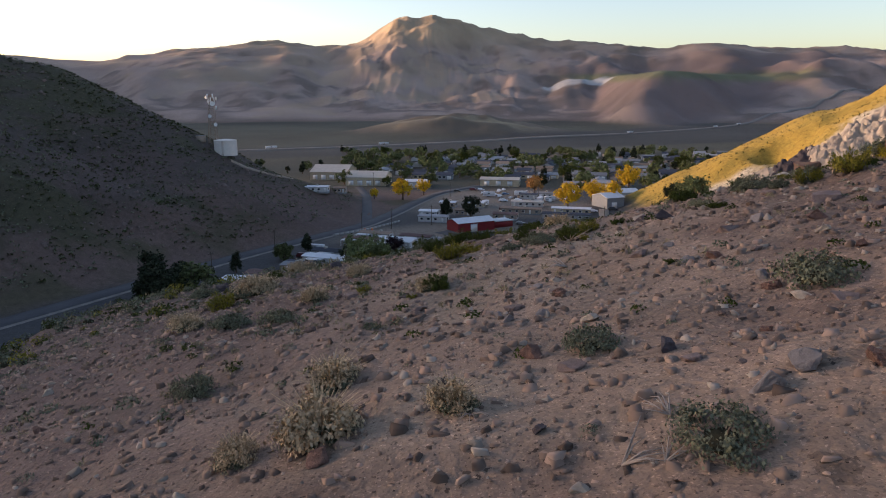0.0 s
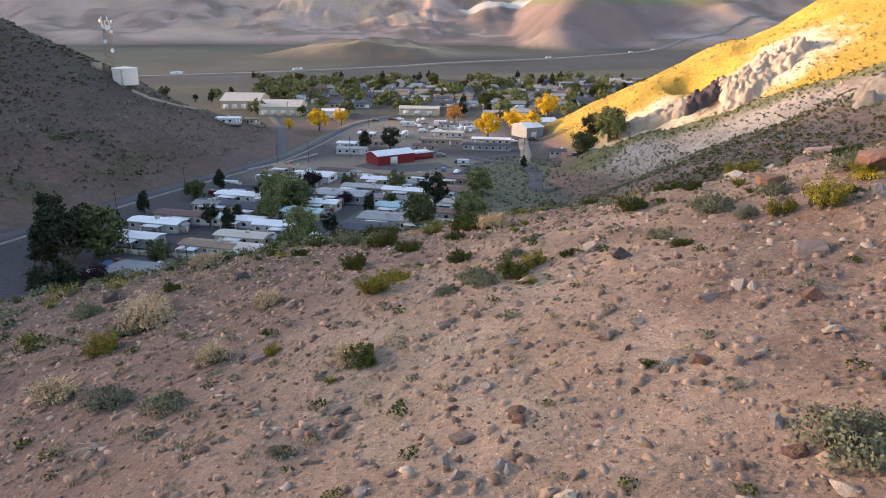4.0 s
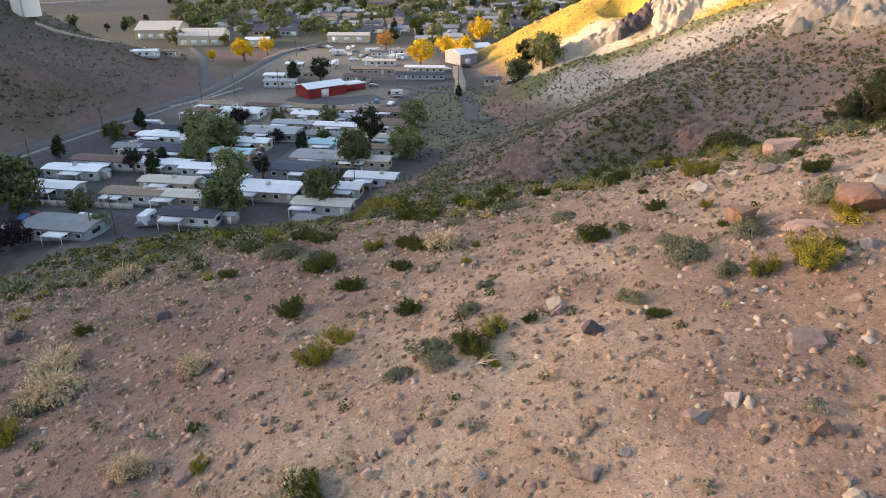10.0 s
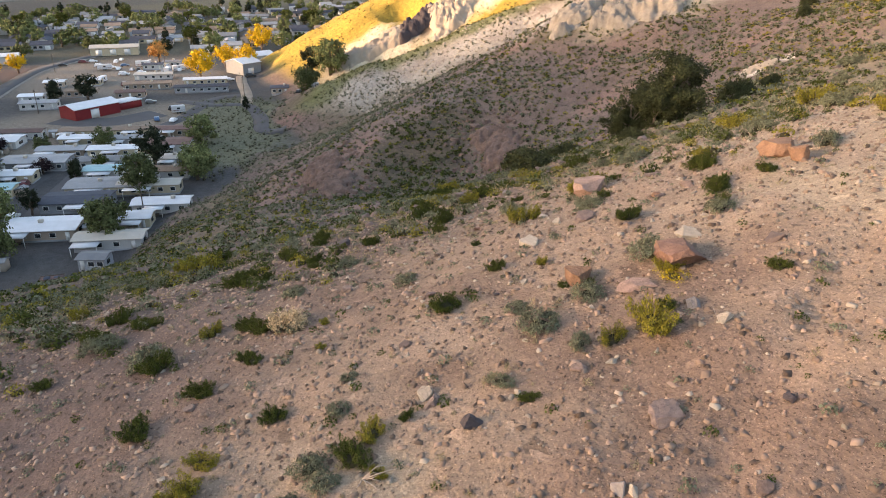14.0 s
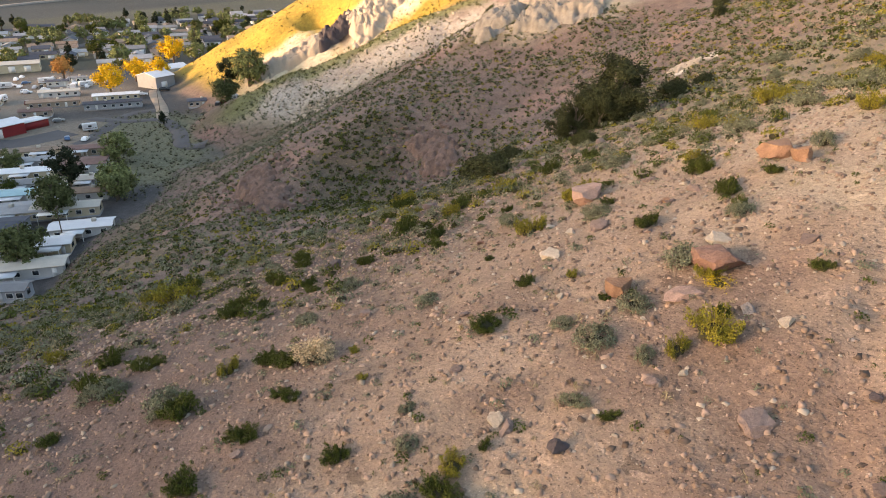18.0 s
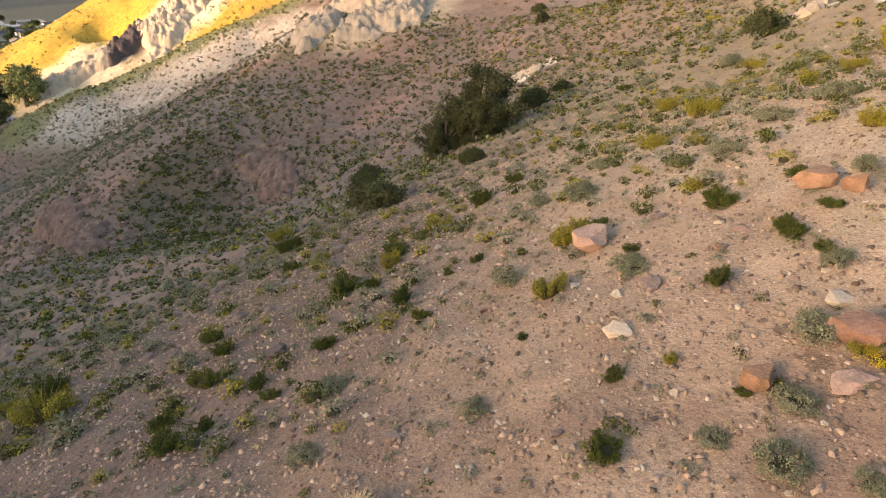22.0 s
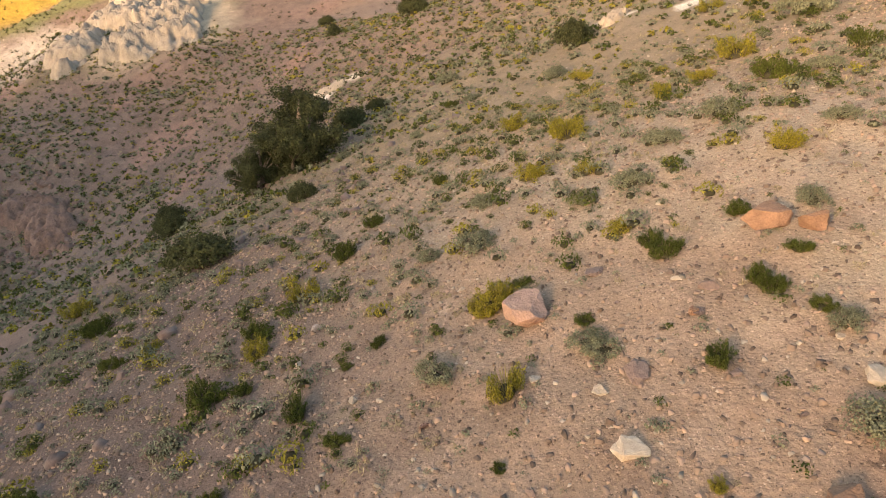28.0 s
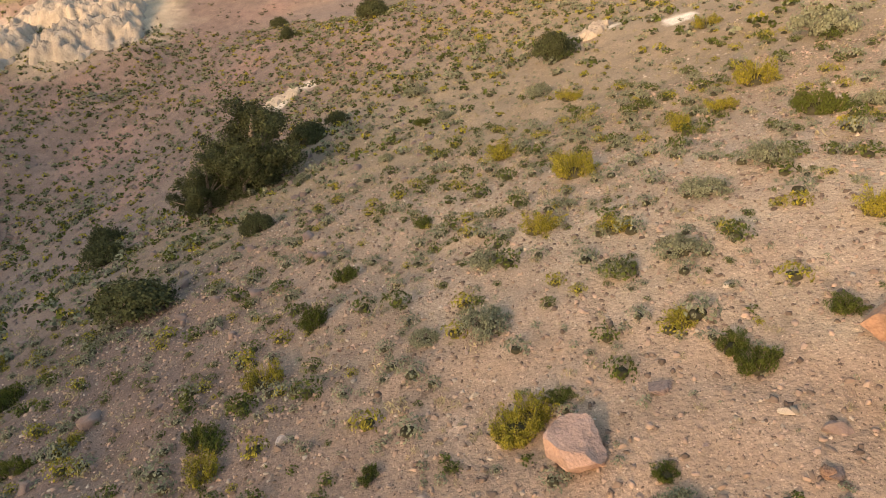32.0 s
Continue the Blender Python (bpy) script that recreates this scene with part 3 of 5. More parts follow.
    return Matrix.LocRotScale((x, y, z - sink), q @ Euler((0, 0, turn)).to_quaternion(), (size, size, size))


# ---- rocks ----
def rock_mesh(name, mat, seed, flat=0.7, points=12, round_off=0.045):
    """A broken, angular stone: a hull of random points with worn edges and a rough skin."""
    rng = random.Random(seed)
    bm = bmesh.new()
    for _ in range(points):
        p = Vector((rng.gauss(0, 1), rng.gauss(0, 1), rng.gauss(0, 0.8))).normalized() * rng.uniform(0.85, 1.1)
        bm.verts.new((p.x * 1.12, p.y * 0.92, p.z * flat))
    hull = bmesh.ops.convex_hull(bm, input=bm.verts[:])
    bmesh.ops.delete(bm, geom=[v for v in bm.verts if not v.link_faces], context="VERTS")
    bmesh.ops.bevel(bm, geom=bm.edges[:], offset=round_off, segments=1, affect="EDGES")
    bmesh.ops.triangulate(bm, faces=bm.faces[:])
    bmesh.ops.subdivide_edges(bm, edges=[e for e in bm.edges if e.calc_length() > 0.3], cuts=1)
    bmesh.ops.triangulate(bm, faces=bm.faces[:])
    bmesh.ops.subdivide_edges(bm, edges=[e for e in bm.edges if e.calc_length() > 0.22], cuts=1)
    bmesh.ops.triangulate(bm, faces=bm.faces[:])
    for v in bm.verts:
        v.co *= 1 + 0.14 * noise.noise(v.co * 2.1 + Vector((seed, 0, 0))) + 0.09 * noise.noise(v.co * 5 + Vector((0, seed, 0))) + 0.06 * noise.noise(v.co * 11 + Vector((0, 0, seed)))
    me = bpy.data.meshes.new(name)
    bm.to_mesh(me)
    bm.free()
    me.materials.append(mat)
    return me


ROCK_WORDS = {"r": "rusty red", "b": "weathered brown", "g": "pale grey", "t": "light tan", "k": "dark basalt", "o": "orange-stained", "c": "cream grey", "p": "pinkish", "q": "brown-red"}
def boulder_mesh(name, mat, seed, wide, deep, tall, cuts=13):
    """A worn boulder: a ball cut by flat planes, with rounded edges and a pitted skin."""
    g = random.Random(seed)
    bm = bmesh.new()
    bmesh.ops.create_icosphere(bm, subdivisions=4, radius=1.25)
    planes = []
    for _ in range(cuts):
        n = Vector((g.gauss(0, 1), g.gauss(0, 1), g.gauss(0, 0.75))).normalized()
        planes.append((n, g.uniform(0.6, 0.92)))
    planes.append((Vector((g.uniform(-0.3, 0.3), g.uniform(-0.3, 0.3), 1)).normalized(), g.uniform(0.6, 0.8)))
    o = Vector((seed * 1.3, 0, seed * 0.7))
    for v in bm.verts:
        for _ in range(2):
            for n, d in planes:
                over = v.co.dot(n) - d
                if over > 0:
                    v.co -= n * over * 0.93
        p = v.co.copy()
        v.co *= 1 + 0.06 * noise.noise(p * 2.2 + o) + 0.035 * noise.noise(p * 6 + o) + 0.02 * noise.noise(p * 15 + o)
        v.co = (v.co.x * wide, v.co.y * deep, v.co.z * tall)
    me = bpy.data.meshes.new(name)
    bm.to_mesh(me)
    bm.free()
    me.materials.append(mat)
    return me


ROCK_MESHES = {k: [rock_mesh("stone_" + ROCK_WORDS[k].replace(" ", "_"), ROCKS[k], 3 + 7 * i + ord(k), 0.62 + 0.1 * i) for i in range(4)] for k in ROCKS}


def put_rock(x, y, r, kind, n=0):
    ob = new("boulder" if r > 0.45 else "rock", ROCK_MESHES[kind][n % 4])
    ob.matrix_basis = on_ground(x, y, -0.12 * r, n * 1.7, r * 1.1)
    size = "large" if r > 0.45 else "small"
    return tagged(ob, f"{size} {ROCK_WORDS[kind]} rock half sunk in dry slope soil", "boulder" if r > 0.45 else "rock", "rocks on the slope")


# places on the slope: x, y, radius
STONE_R = [(1.3, 9, 0.19), (4.1, 6.1, 0.14), (2.3, 12.2, 0.14), (2.3, 12.4, 0.17), (7.4, 13.4, 0.21), (5.1, 12.5, 0.16), (5, 10, 0.15)]
STONE_B = [(1.7, 8.2, 0.16), (5.2, 8.6, 0.18), (-0.3, 14.2, 0.17), (-0.3, 13.9, 0.19), (8.7, 15.4, 0.34), (6.2, 14.6, 0.24), (4.3, 14.2, 0.18),
    (-2.5, 13.8, 0.16), (1.8, 16.6, 0.14), (4.2, 14.3, 0.16), (-1.7, 21.2, 0.22), (1.9, 16.8, 0.15), (-2.1, 17.7, 0.21), (14.7, 17.9, 0.28),
    (8.5, 17.7, 0.17), (5.7, 19.4, 0.27), (7.3, 27.8, 0.21), (6.9, 36.2, 0.28), (6.5, 22, 0.17), (11.1, 26.2, 0.14), (19.2, 26.3, 0.27),
    (15.8, 34.4, 0.23), (14.5, 24.6, 0.37), (17.4, 23.2, 0.28)]
STONE_G = [(3.1, 6.2, 0.19), (3.6, 6.4, 0.2), (4.7, 12.7, 0.13), (5.1, 10.6, 0.14), (1.2, 11.2, 0.12), (0, 11.3, 0.12), (1.8, 11.2, 0.11),
    (1.1, 11.6, 0.1), (6.8, 14.6, 0.18), (4.9, 14.4, 0.13), (11.6, 17.5, 0.19), (19, 35.5, 0.22)]
STONE_T = [(5, 9.2, 0.14), (7, 14.4, 0.15), (6.9, 12.2, 0.13), (5.8, 19.7, 0.21), (2.5, 14, 0.12), (7.2, 18, 0.15), (11.4, 16.5, 0.18),
    (12.1, 24.4, 0.32), (9.1, 17.4, 0.13), (10.1, 24.7, 0.13), (10.4, 22.3, 0.12), (14.1, 20, 0.29), (14.6, 31.9, 0.19), (20, 30.6, 0.17),
    (13.9, 25.3, 0.17), (14.6, 26.9, 0.15), (18, 24, 0.14), (1.2, 5.3, 0.11)]
STONE_K = [(5.9, 17.9, 0.24), (-3.8, 26.7, 0.3), (-9, 29.4, 0.36), (10.4, 35.9, 0.44)]
STONE_O = [(16.5, 23.5, 0.16)]
STONES = [("r", STONE_R), ("b", STONE_B), ("g", STONE_G), ("t", STONE_T), ("k", STONE_K), ("o", STONE_O)]
BUSH_S1 = [(2.4, 5.4, 0.42), (2.1, 8.9, 0.35), (5.5, 9.8, 0.55), (-4.2, 11.6, 0.37), (-5.2, 17.4, 0.44), (-3.7, 16.2, 0.46), (9, 19.8, 0.49),
    (10.7, 20, 0.45), (2.1, 18.6, 0.26), (-1.2, 13.1, 0.17), (-56.7, 127.4, 2.89), (2.9, 19.3, 0.37), (4.1, 20.7, 0.27), (-0.2, 31.6, 0.55),
    (0.9, 28.4, 0.62), (6, 29.6, 0.41), (9.1, 18.4, 0.28), (12.9, 20.1, 0.59), (-6.4, 22.7, 0.41), (-9, 26.9, 0.45), (2.9, 18.6, 0.33),
    (4.8, 21.7, 0.19), (8.8, 31.5, 0.46), (8.8, 26.5, 0.38), (15.1, 29.7, 0.49), (15.8, 25.8, 0.51), (15.7, 20.4, 0.39), (7.1, 18.6, 0.27),
    (9.3, 21.1, 0.32), (-1.9, 35.1, 0.39)]
BUSH_S2 = [(15.4, 25.4, 0.45), (24.3, 27.5, 0.5), (24.6, 25.9, 0.68), (22.6, 32.7, 0.42), (22.7, 30.9, 0.72), (55.3, 41.4, 0.73), (29.7, 23.2, 0.75),
    (28.3, 25.2, 0.72), (20.8, 20.8, 0.46), (27, 31.9, 0.62), (26.1, 19.6, 0.51), (53.9, 34.5, 0.94), (65.7, 47.2, 1.09), (49, 50.1, 0.62),
    (48.1, 43.4, 0.57), (34.2, 19.3, 0.67), (47.6, 19, 1.48)]
BUSH_G1 = [(-2.1, 19.3, 0.21), (2.9, 21.8, 0.39), (3.7, 18.9, 0.51), (1, 27.5, 0.6), (4.4, 12.8, 0.13), (7.2, 17.7, 0.24), (1.8, 24.3, 0.35),
    (0, 23.9, 0.54), (5.1, 19.2, 0.2), (3.3, 25, 0.3), (4.1, 27.2, 0.52), (11.2, 41, 0.55), (8.2, 22.9, 0.51), (10.4, 23.7, 0.31), (-6.3, 27.4, 0.36),
    (10.7, 21, 0.21), (11.1, 20.4, 0.21), (-2.1, 29.9, 0.38), (-0.4, 32.5, 0.66), (3.9, 27.9, 0.46), (11.2, 17.9, 0.3), (14.7, 22.9, 0.45),
    (6.9, 46.8, 0.96), (13.7, 17, 0.32), (16.3, 20.8, 0.32), (10.3, 39, 0.59), (10.9, 34, 0.42), (8.2, 37.1, 0.62), (5.1, 34.5, 0.7),
    (8.6, 34.7, 0.46)]
BUSH_G2 = [(3.2, 25.6, 0.33), (1.6, 24.6, 0.35), (12.9, 31.5, 0.4), (20.1, 24.8, 0.45), (17.7, 22.1, 0.44), (1.3, 32.2, 0.59), (0.6, 34.8, 0.6),
    (15.5, 37.7, 0.9), (14.3, 33.5, 0.58), (16.7, 26.1, 0.31), (8.1, 33.5, 0.37), (17.2, 21.8, 0.46), (11.8, 27, 0.21), (25.5, 37.7, 0.67),
    (29.4, 38.2, 0.67), (18.6, 21.2, 0.38), (6.4, 34.4, 0.37), (6, 36.3, 0.55), (19.5, 24.4, 0.54), (15.8, 36.4, 0.43), (19.3, 38.2, 0.76),
    (17.4, 32.4, 0.32), (33.1, 36.1, 0.55), (55.3, 43.2, 0.82), (34.5, 21.1, 1.01), (20.9, 22.6, 0.46), (24.9, 52.3, 0.95), (19.5, 45.7, 0.55),
    (16.4, 33, 0.26), (36.1, 17.6, 0.85)]
BUSH_G3 = [(19.2, 28.4, 0.4)]
BUSH_Y1 = [(-1.8, 17.8, 0.28), (-6.7, 21.6, 0.59), (10.4, 17.6, 0.71), (12.6, 19.2, 0.41), (-0.5, 15.4, 0.13), (1.1, 21.4, 0.43), (0.5, 20.6, 0.51),
    (4.3, 19.3, 0.4), (9.6, 17.9, 0.38), (-8.2, 48.1, 0.82), (3.9, 18.1, 0.23), (5, 47.5, 0.7), (21.4, 25.8, 0.51), (14.2, 27.5, 0.61),
    (5.7, 25.8, 0.22), (4.9, 24, 0.2), (2.9, 28.7, 0.43), (5.4, 43.7, 1.32), (-0.7, 39.7, 0.51), (18.1, 37.4, 0.66), (18.4, 29.2, 0.74),
    (11.4, 22.8, 0.24), (34, 29.9, 1.07), (27.2, 27.8, 0.62), (24.8, 21.3, 0.66), (41.6, 34.4, 1.05), (22.2, 37.9, 0.73), (28.6, 30.4, 0.75),
    (35.8, 30.3, 0.93), (37.1, 25.8, 0.8)]
BUSH_Y2 = [(38.9, 24.1, 0.75), (41.8, 22.6, 1.23), (50.8, 32.1, 0.88), (29.5, 58.8, 1.07), (20.4, 44.5, 0.49), (56.9, 24.2, 1.1), (18.7, 28.9, 0.62),
    (18.2, 29.4, 0.5)]
BUSH_D = [(-1.5, 9.8, 0.39), (-1.3, 7.5, 0.41), (-2.3, 7.6, 0.25), (0.2, 7.5, 0.25), (-5.9, 23, 0.55), (-6.8, 18.7, 0.41), (-3.2, 18.4, 0.3),
    (-6.5, 25.1, 0.54), (-6.5, 33.9, 0.5), (-2.4, 22.3, 0.33), (4.8, 26.7, 0.49)]
BUSH_B = [(0.1, 16.1, 0.47)]
BUSH_F = [(12.3, 18.8, 0.42)]
BUSH_K = [(31.3, 50.4, 1.73), (54.1, 72.6, 1.42), (47.6, 66.8, 1.57), (40.5, 48.8, 0.84), (62, 56.1, 1.66), (65.2, 54.6, 0.96), (63.5, 34.9, 1.6),
    (124.5, 92.4, 1.45), (110.9, 83.6, 1.29), (109.4, 68.4, 2.22)]
BUSHES = [("s", BUSH_S1), ("s", BUSH_S2), ("g", BUSH_G1), ("g", BUSH_G2), ("g", BUSH_G3), ("y", BUSH_Y1), ("y", BUSH_Y2), ("d", BUSH_D), ("b", BUSH_B), ("f", BUSH_F), ("k", BUSH_K)]

for kind, rows in STONES:
    for n, (x, y, r) in enumerate(rows):
        put_rock(x, y, r, kind, n + ord(kind))
rng = np.random.RandomState(21)
for n in range(215):
    y = 6 + 34 * rng.rand() ** 1.1
    x = -9 + (y - 6) * -0.15 + rng.rand() * (18 + 0.75 * (y - 6))
    put_rock(x, y, 0.045 + 0.13 * rng.rand() ** 2.4, "rbbgrtbbkp"[rng.randint(10)], n)


# the great boulders: kind, place, half width, depth and height, turn, label
BOULDERS = [("r", 12.9, 19.3, 0.62, 0.50, 0.48, 1.85, "large orange-stained red boulder beside flowering shrub"), ("o", 11.02, 20.86, 0.46, 0.38, 0.38, 1.7, "squat orange boulder between two green shrubs"),
            ("p", 11.5, 19.25, 0.55, 0.45, 0.13, 2.3, "flat pinkish slab sunk into the slope soil"), ("p", 17.38, 27.74, 0.78, 0.66, 0.50, 0.6, "rounded pink boulder beside a yellow shrub"),
            ("o", 19.98, 21.9, 0.72, 0.5, 0.42, 1.75, "long brown boulder on the sandy slope"), ("o", 19.5, 20.85, 0.40, 0.26, 0.36, 1.3, "upright orange rock slab beside a boulder")]
for n, (kind, x, y, wide, deep, tall, turn, words) in enumerate(BOULDERS):
    ob = new("boulder", boulder_mesh("great_boulder", ROCKS[kind], 31 + n, wide, deep, tall))
    ob.matrix_basis = on_ground(x, y, -0.45 * tall, turn, 1.0, 0.6)
    tagged(ob, words, "boulder", "boulders on the slope")


def outcrop(pts, wide, rise, mat, label, seed, grain=0.6, rib=5.0):
    """A broken face of bedrock along a line of (x, y): steep edges, gullies down the fall of the slope, ledges and cracks."""
    P = np.array(pts, float)
    lo, hi = P.min(0) - wide * 1.5, P.max(0) + wide * 1.5
    xs, ys = np.arange(lo[0], hi[0], grain), np.arange(lo[1], hi[1], grain)
    X, Y = np.meshgrid(xs, ys)
    x, y = X.ravel(), Y.ravel()
    z = land(x, y)
    far = near_line(x, y, pts) + wide * 0.9 * fbm(x, y, wide * 1.1, 4, seed) + 0.35 * wide * fbm(x, y, wide * 0.25, 3, seed + 9)
    body = 1 - step(wide * 0.45, wide, far)
    zx, zy = land(x + 3, y) - z, land(x, y + 3) - z
    fall = np.hypot(zx, zy).clip(0.05)
    ax, ay = float(np.mean(-zy / fall)), float(np.mean(zx / fall))
    k = math.hypot(ax, ay) or 1.0
    along, down = (x * ax + y * ay) / k, (-x * ay + y * ax) / k
    bend = along + 0.5 * rib * fbm(x, y, rib * 1.6, 3, seed + 2)
    ribs = 1 - 2.4 * np.abs(fbm(bend, down * 0.35, rib, 3, seed + 3, 0.55))
    cracks = 1 - 2.6 * np.abs(fbm(x, y, rib * 0.4, 4, seed + 5, 0.7))
    up = body * (0.4 + 0.34 * ribs + 0.36 * cracks)
    up = 0.6 * up + 0.4 * np.round(up * 6) / 6
    z = z + rise * up - 0.9 * (1 - step(0.02, 0.2, body))
    sx = x - zx / 3 * rise * up * 0.35
    sy = y - zy / 3 * rise * up * 0.35
    nx = len(xs)
    i = (np.arange(len(ys) - 1)[:, None] * nx + np.arange(nx - 1)[None]).ravel()
    q = np.c_[i, i + 1, i + nx + 1, i + nx]
    q = q[(body[q] > 0.01).any(1)]
    used, q = np.unique(q, return_inverse=True)
    V = np.c_[sx, sy, z][used]
    return tagged(new("rock_outcrop", mesh("rock_outcrop", V, q.reshape(-1, 4), mat)), label, "rock", "bedrock outcrops")


outcrop([(156, 280), (167, 283), (180, 287)], 11, 5.5, ROCKS["t"], "pale sunlit cliff face on the grassy ridge", 211)
outcrop([(119, 300), (130, 296), (139, 292)], 6.5, 3.2, ROCKS["t"], "low pale cliff band at the ridge foot", 221)
# notch face: dark rock whose colour also carries the alcove's shade
outcrop([(146, 288), (152, 288)], 7, 5.0, ROCKS["k"], "dark rock face in a ridge notch, alcove shade painted in", 231)
outcrop([(117, 131), (122, 124), (130, 130), (126, 145)], 8, 3.4, ROCKS["c"], "tall cream cliff with gullies above the slope", 241, 0.45, 4.0)
outcrop([(114, 146), (124, 152), (134, 149), (136, 138)], 7.5, 3.0, ROCKS["c"], "cream cliff band with broken ledges", 251, 0.45, 4.0)
outcrop([(40, 116), (44, 127), (46, 136), (49, 142)], 3.4, 1.5, ROCKS["q"], "jagged red bedrock outcrop on the lower slope", 261, 0.3, 2.5)
outcrop([(65, 103), (70, 108), (70, 114)], 3.2, 1.4, ROCKS["q"], "broken red bedrock outcrop across the swale", 271, 0.3, 2.5)
outcrop([(82.6, 71.6), (84.6, 69.4)], 1.1, 0.6, ROCKS["t"], "small white rock exposure on the slope", 281, 0.12, 1.0)
outcrop([(66.8, 32.6), (68.4, 31.7)], 1.1, 0.6, ROCKS["t"], "small white rock exposure among shrubs", 291, 0.12, 1.0)


def scatter(n, x0, x1, y0, y1, seed, keep=None):
    """n places spread over a rectangle of the plan, thinned by keep(x, y, z) from 0 to 1."""
    g = np.random.RandomState(seed)
    x, y = g.uniform(x0, x1, n), g.uniform(y0, y1, n)
    z = land(x, y)
    if keep is not None:
        k = g.rand(n) < keep(x, y, z)
        x, y, z = x[k], y[k], z[k]
    return x, y, z, g


def pebbles(name, label, n, box, seed, low, high, mat, power=2.5, keep=None):
    x, y, z, g = scatter(n, *box, seed, keep)
    n = len(x)
    V0 = box_v(-1, 1, -0.75, 0.75, -0.5, 0.5, 0.25)
    s = low + (high - low) * g.rand(n) ** power
    w = g.uniform(0, 6.28, n)
    J = (V0[None] + 0.45 * g.uniform(-1, 1, (n, 8, 3))) * g.uniform(0.65, 1.35, (n, 1, 3))
    X = J[:, :, 0] * np.cos(w)[:, None] - J[:, :, 1] * np.sin(w)[:, None]
    Y = J[:, :, 0] * np.sin(w)[:, None] + J[:, :, 1] * np.cos(w)[:, None]
    V = np.stack([X, Y, J[:, :, 2]], -1) * s[:, None, None] + np.c_[x, y, z + 0.15 * s][:, None]
    F = (BOX_F[None, 1:] + 8 * np.arange(n)[:, None, None]).reshape(-1, 4)
    return tagged(new(name, mesh(name, V.reshape(-1, 3), F, mat)), label, "gravel", kind="stuff")


pebbles("gravel", "loose brown and grey gravel on dry soil", 95000, (-16, 46, 4, 50), 31, 0.012, 0.085, PEBBLE, 3.8)
pebbles("pale_gravel", "scattered pale tan stones on dry soil", 16000, (-14, 56, 5, 56), 32, 0.012, 0.08, PALE_STONE, 3.6)
pebbles("slope_rubble", "reddish broken stones on the lower slope", 6500, (-20, 120, 40, 165), 33, 0.06, 0.35, ROCKS["b"], 3.0, lambda x, y, z: step(4, 10, z))
pebbles("outcrop_rubble", "broken red blocks round bedrock outcrops", 1500, (34, 82, 96, 148), 36, 0.12, 0.75, ROCKS["q"], 2.2, lambda x, y, z: np.maximum(1 - step(4, 11, near_line(x, y, [(40, 116), (46, 136), (49, 142)])), 1 - step(4, 11, near_line(x, y, [(65, 103), (70, 114)]))))
pebbles("cliff_rubble", "pale broken stones below a cliff", 2200, (95, 190, 150, 250), 34, 0.1, 0.8, ROCKS["t"], 3.0, lambda x, y, z: 1 - step(20, 34, near_line(x, y, [(100, 246), (133, 226), (146, 196), (138, 160)])))


pebbles("hill_stones", "grey stones strewn over the shaded western hill", 5200, (-330, -30, 120, 460), 35, 0.2, 1.0, ROCKS["b"], 2.5, lambda x, y, z: step(2, 6, z) * step(-0.1, 0.3, fbm(x, y, 25, 3, 207)))


# ---- shrubs ----
def sage(seed, rings=64, per=34, leaf=0.085, spread=0.95, tall=0.75, up=0.5):
    g = np.random.RandomState(seed)
    w, q = g.uniform(0, 6.28, rings), np.sqrt(g.uniform(0.0, 1, rings))
    top = np.sqrt(np.clip(1.08 - q * q, 0.02, 1)) * tall * g.uniform(0.3, 1.1, rings) ** 0.7
    C = np.c_[np.cos(w) * q * spread, np.sin(w) * q * spread, top * 0.8]
    P = np.repeat(C, per, 0) + g.normal(size=(rings * per, 3)) * (0.11, 0.11, 0.10)
    P[:, 2] = np.maximum(P[:, 2], 0.03)
    V, F = leaf_quads(P, leaf, g, up, 0.36, (P - np.repeat(C, per, 0)) * 5 + P * (1, 1, 1.3))
    runs = [([(0, 0, -0.1), tuple(c * (0.5, 0.5, 0.6)), tuple(c)], [0.035, 0.02, 0.006]) for c in C[:14]]
    return (V, F), runs


def broom(seed, n=150, spread=0.75, tall=1.0, leaf=0.10):
    """A shrub of upright leafy plumes of uneven height, with bare stems at its foot."""
    g = np.random.RandomState(seed)
    plumes = 30
    V, F, tip, mid = blades(90, g, spread * 0.8, tall * 0.9, 0.008, 0.3, 0.15)
    w, q = g.uniform(0, 6.28, plumes), np.sqrt(g.uniform(0.02, 1, plumes))
    root = np.c_[np.cos(w) * q, np.sin(w) * q, 0 * q] * 0.5
    lean = np.c_[np.cos(w) * q * spread * 0.62, np.sin(w) * q * spread * 0.62, np.ones(plumes)] + g.normal(size=(plumes, 3)) * 0.12
    lean *= (tall * g.uniform(0.5, 1.0, plumes) * (1.05 - 0.45 * q))[:, None]
    per = 14 * n // plumes
    k = g.uniform(0.08, 1, (plumes, per)) ** 0.8
    fat = 0.16 * np.sin(np.pi * np.clip(k * 0.8 + 0.12, 0, 1)) + 0.03
    off = g.normal(size=(plumes, per, 3)) * (1, 1, 0.5)
    off /= np.linalg.norm(off, axis=2)[:, :, None] + 1e-6
    P = root[:, None] + lean[:, None] * k[:, :, None] + off * (fat * g.uniform(0.5, 1.1, (plumes, per)))[:, :, None]
    P[:, :, 2] = np.maximum(P[:, :, 2], 0.03)
    P = P.reshape(-1, 3)
    V2, F2 = leaf_quads(P, leaf * 0.8, g, 0.9, 0.26, off.reshape(-1, 3) + 0.5 * P, 0.45)
    runs = [([(0, 0, -0.1), tuple(r + l * 0.3), tuple(r + l * 0.9)], [0.03, 0.016, 0.004]) for r, l in zip(root, lean)]
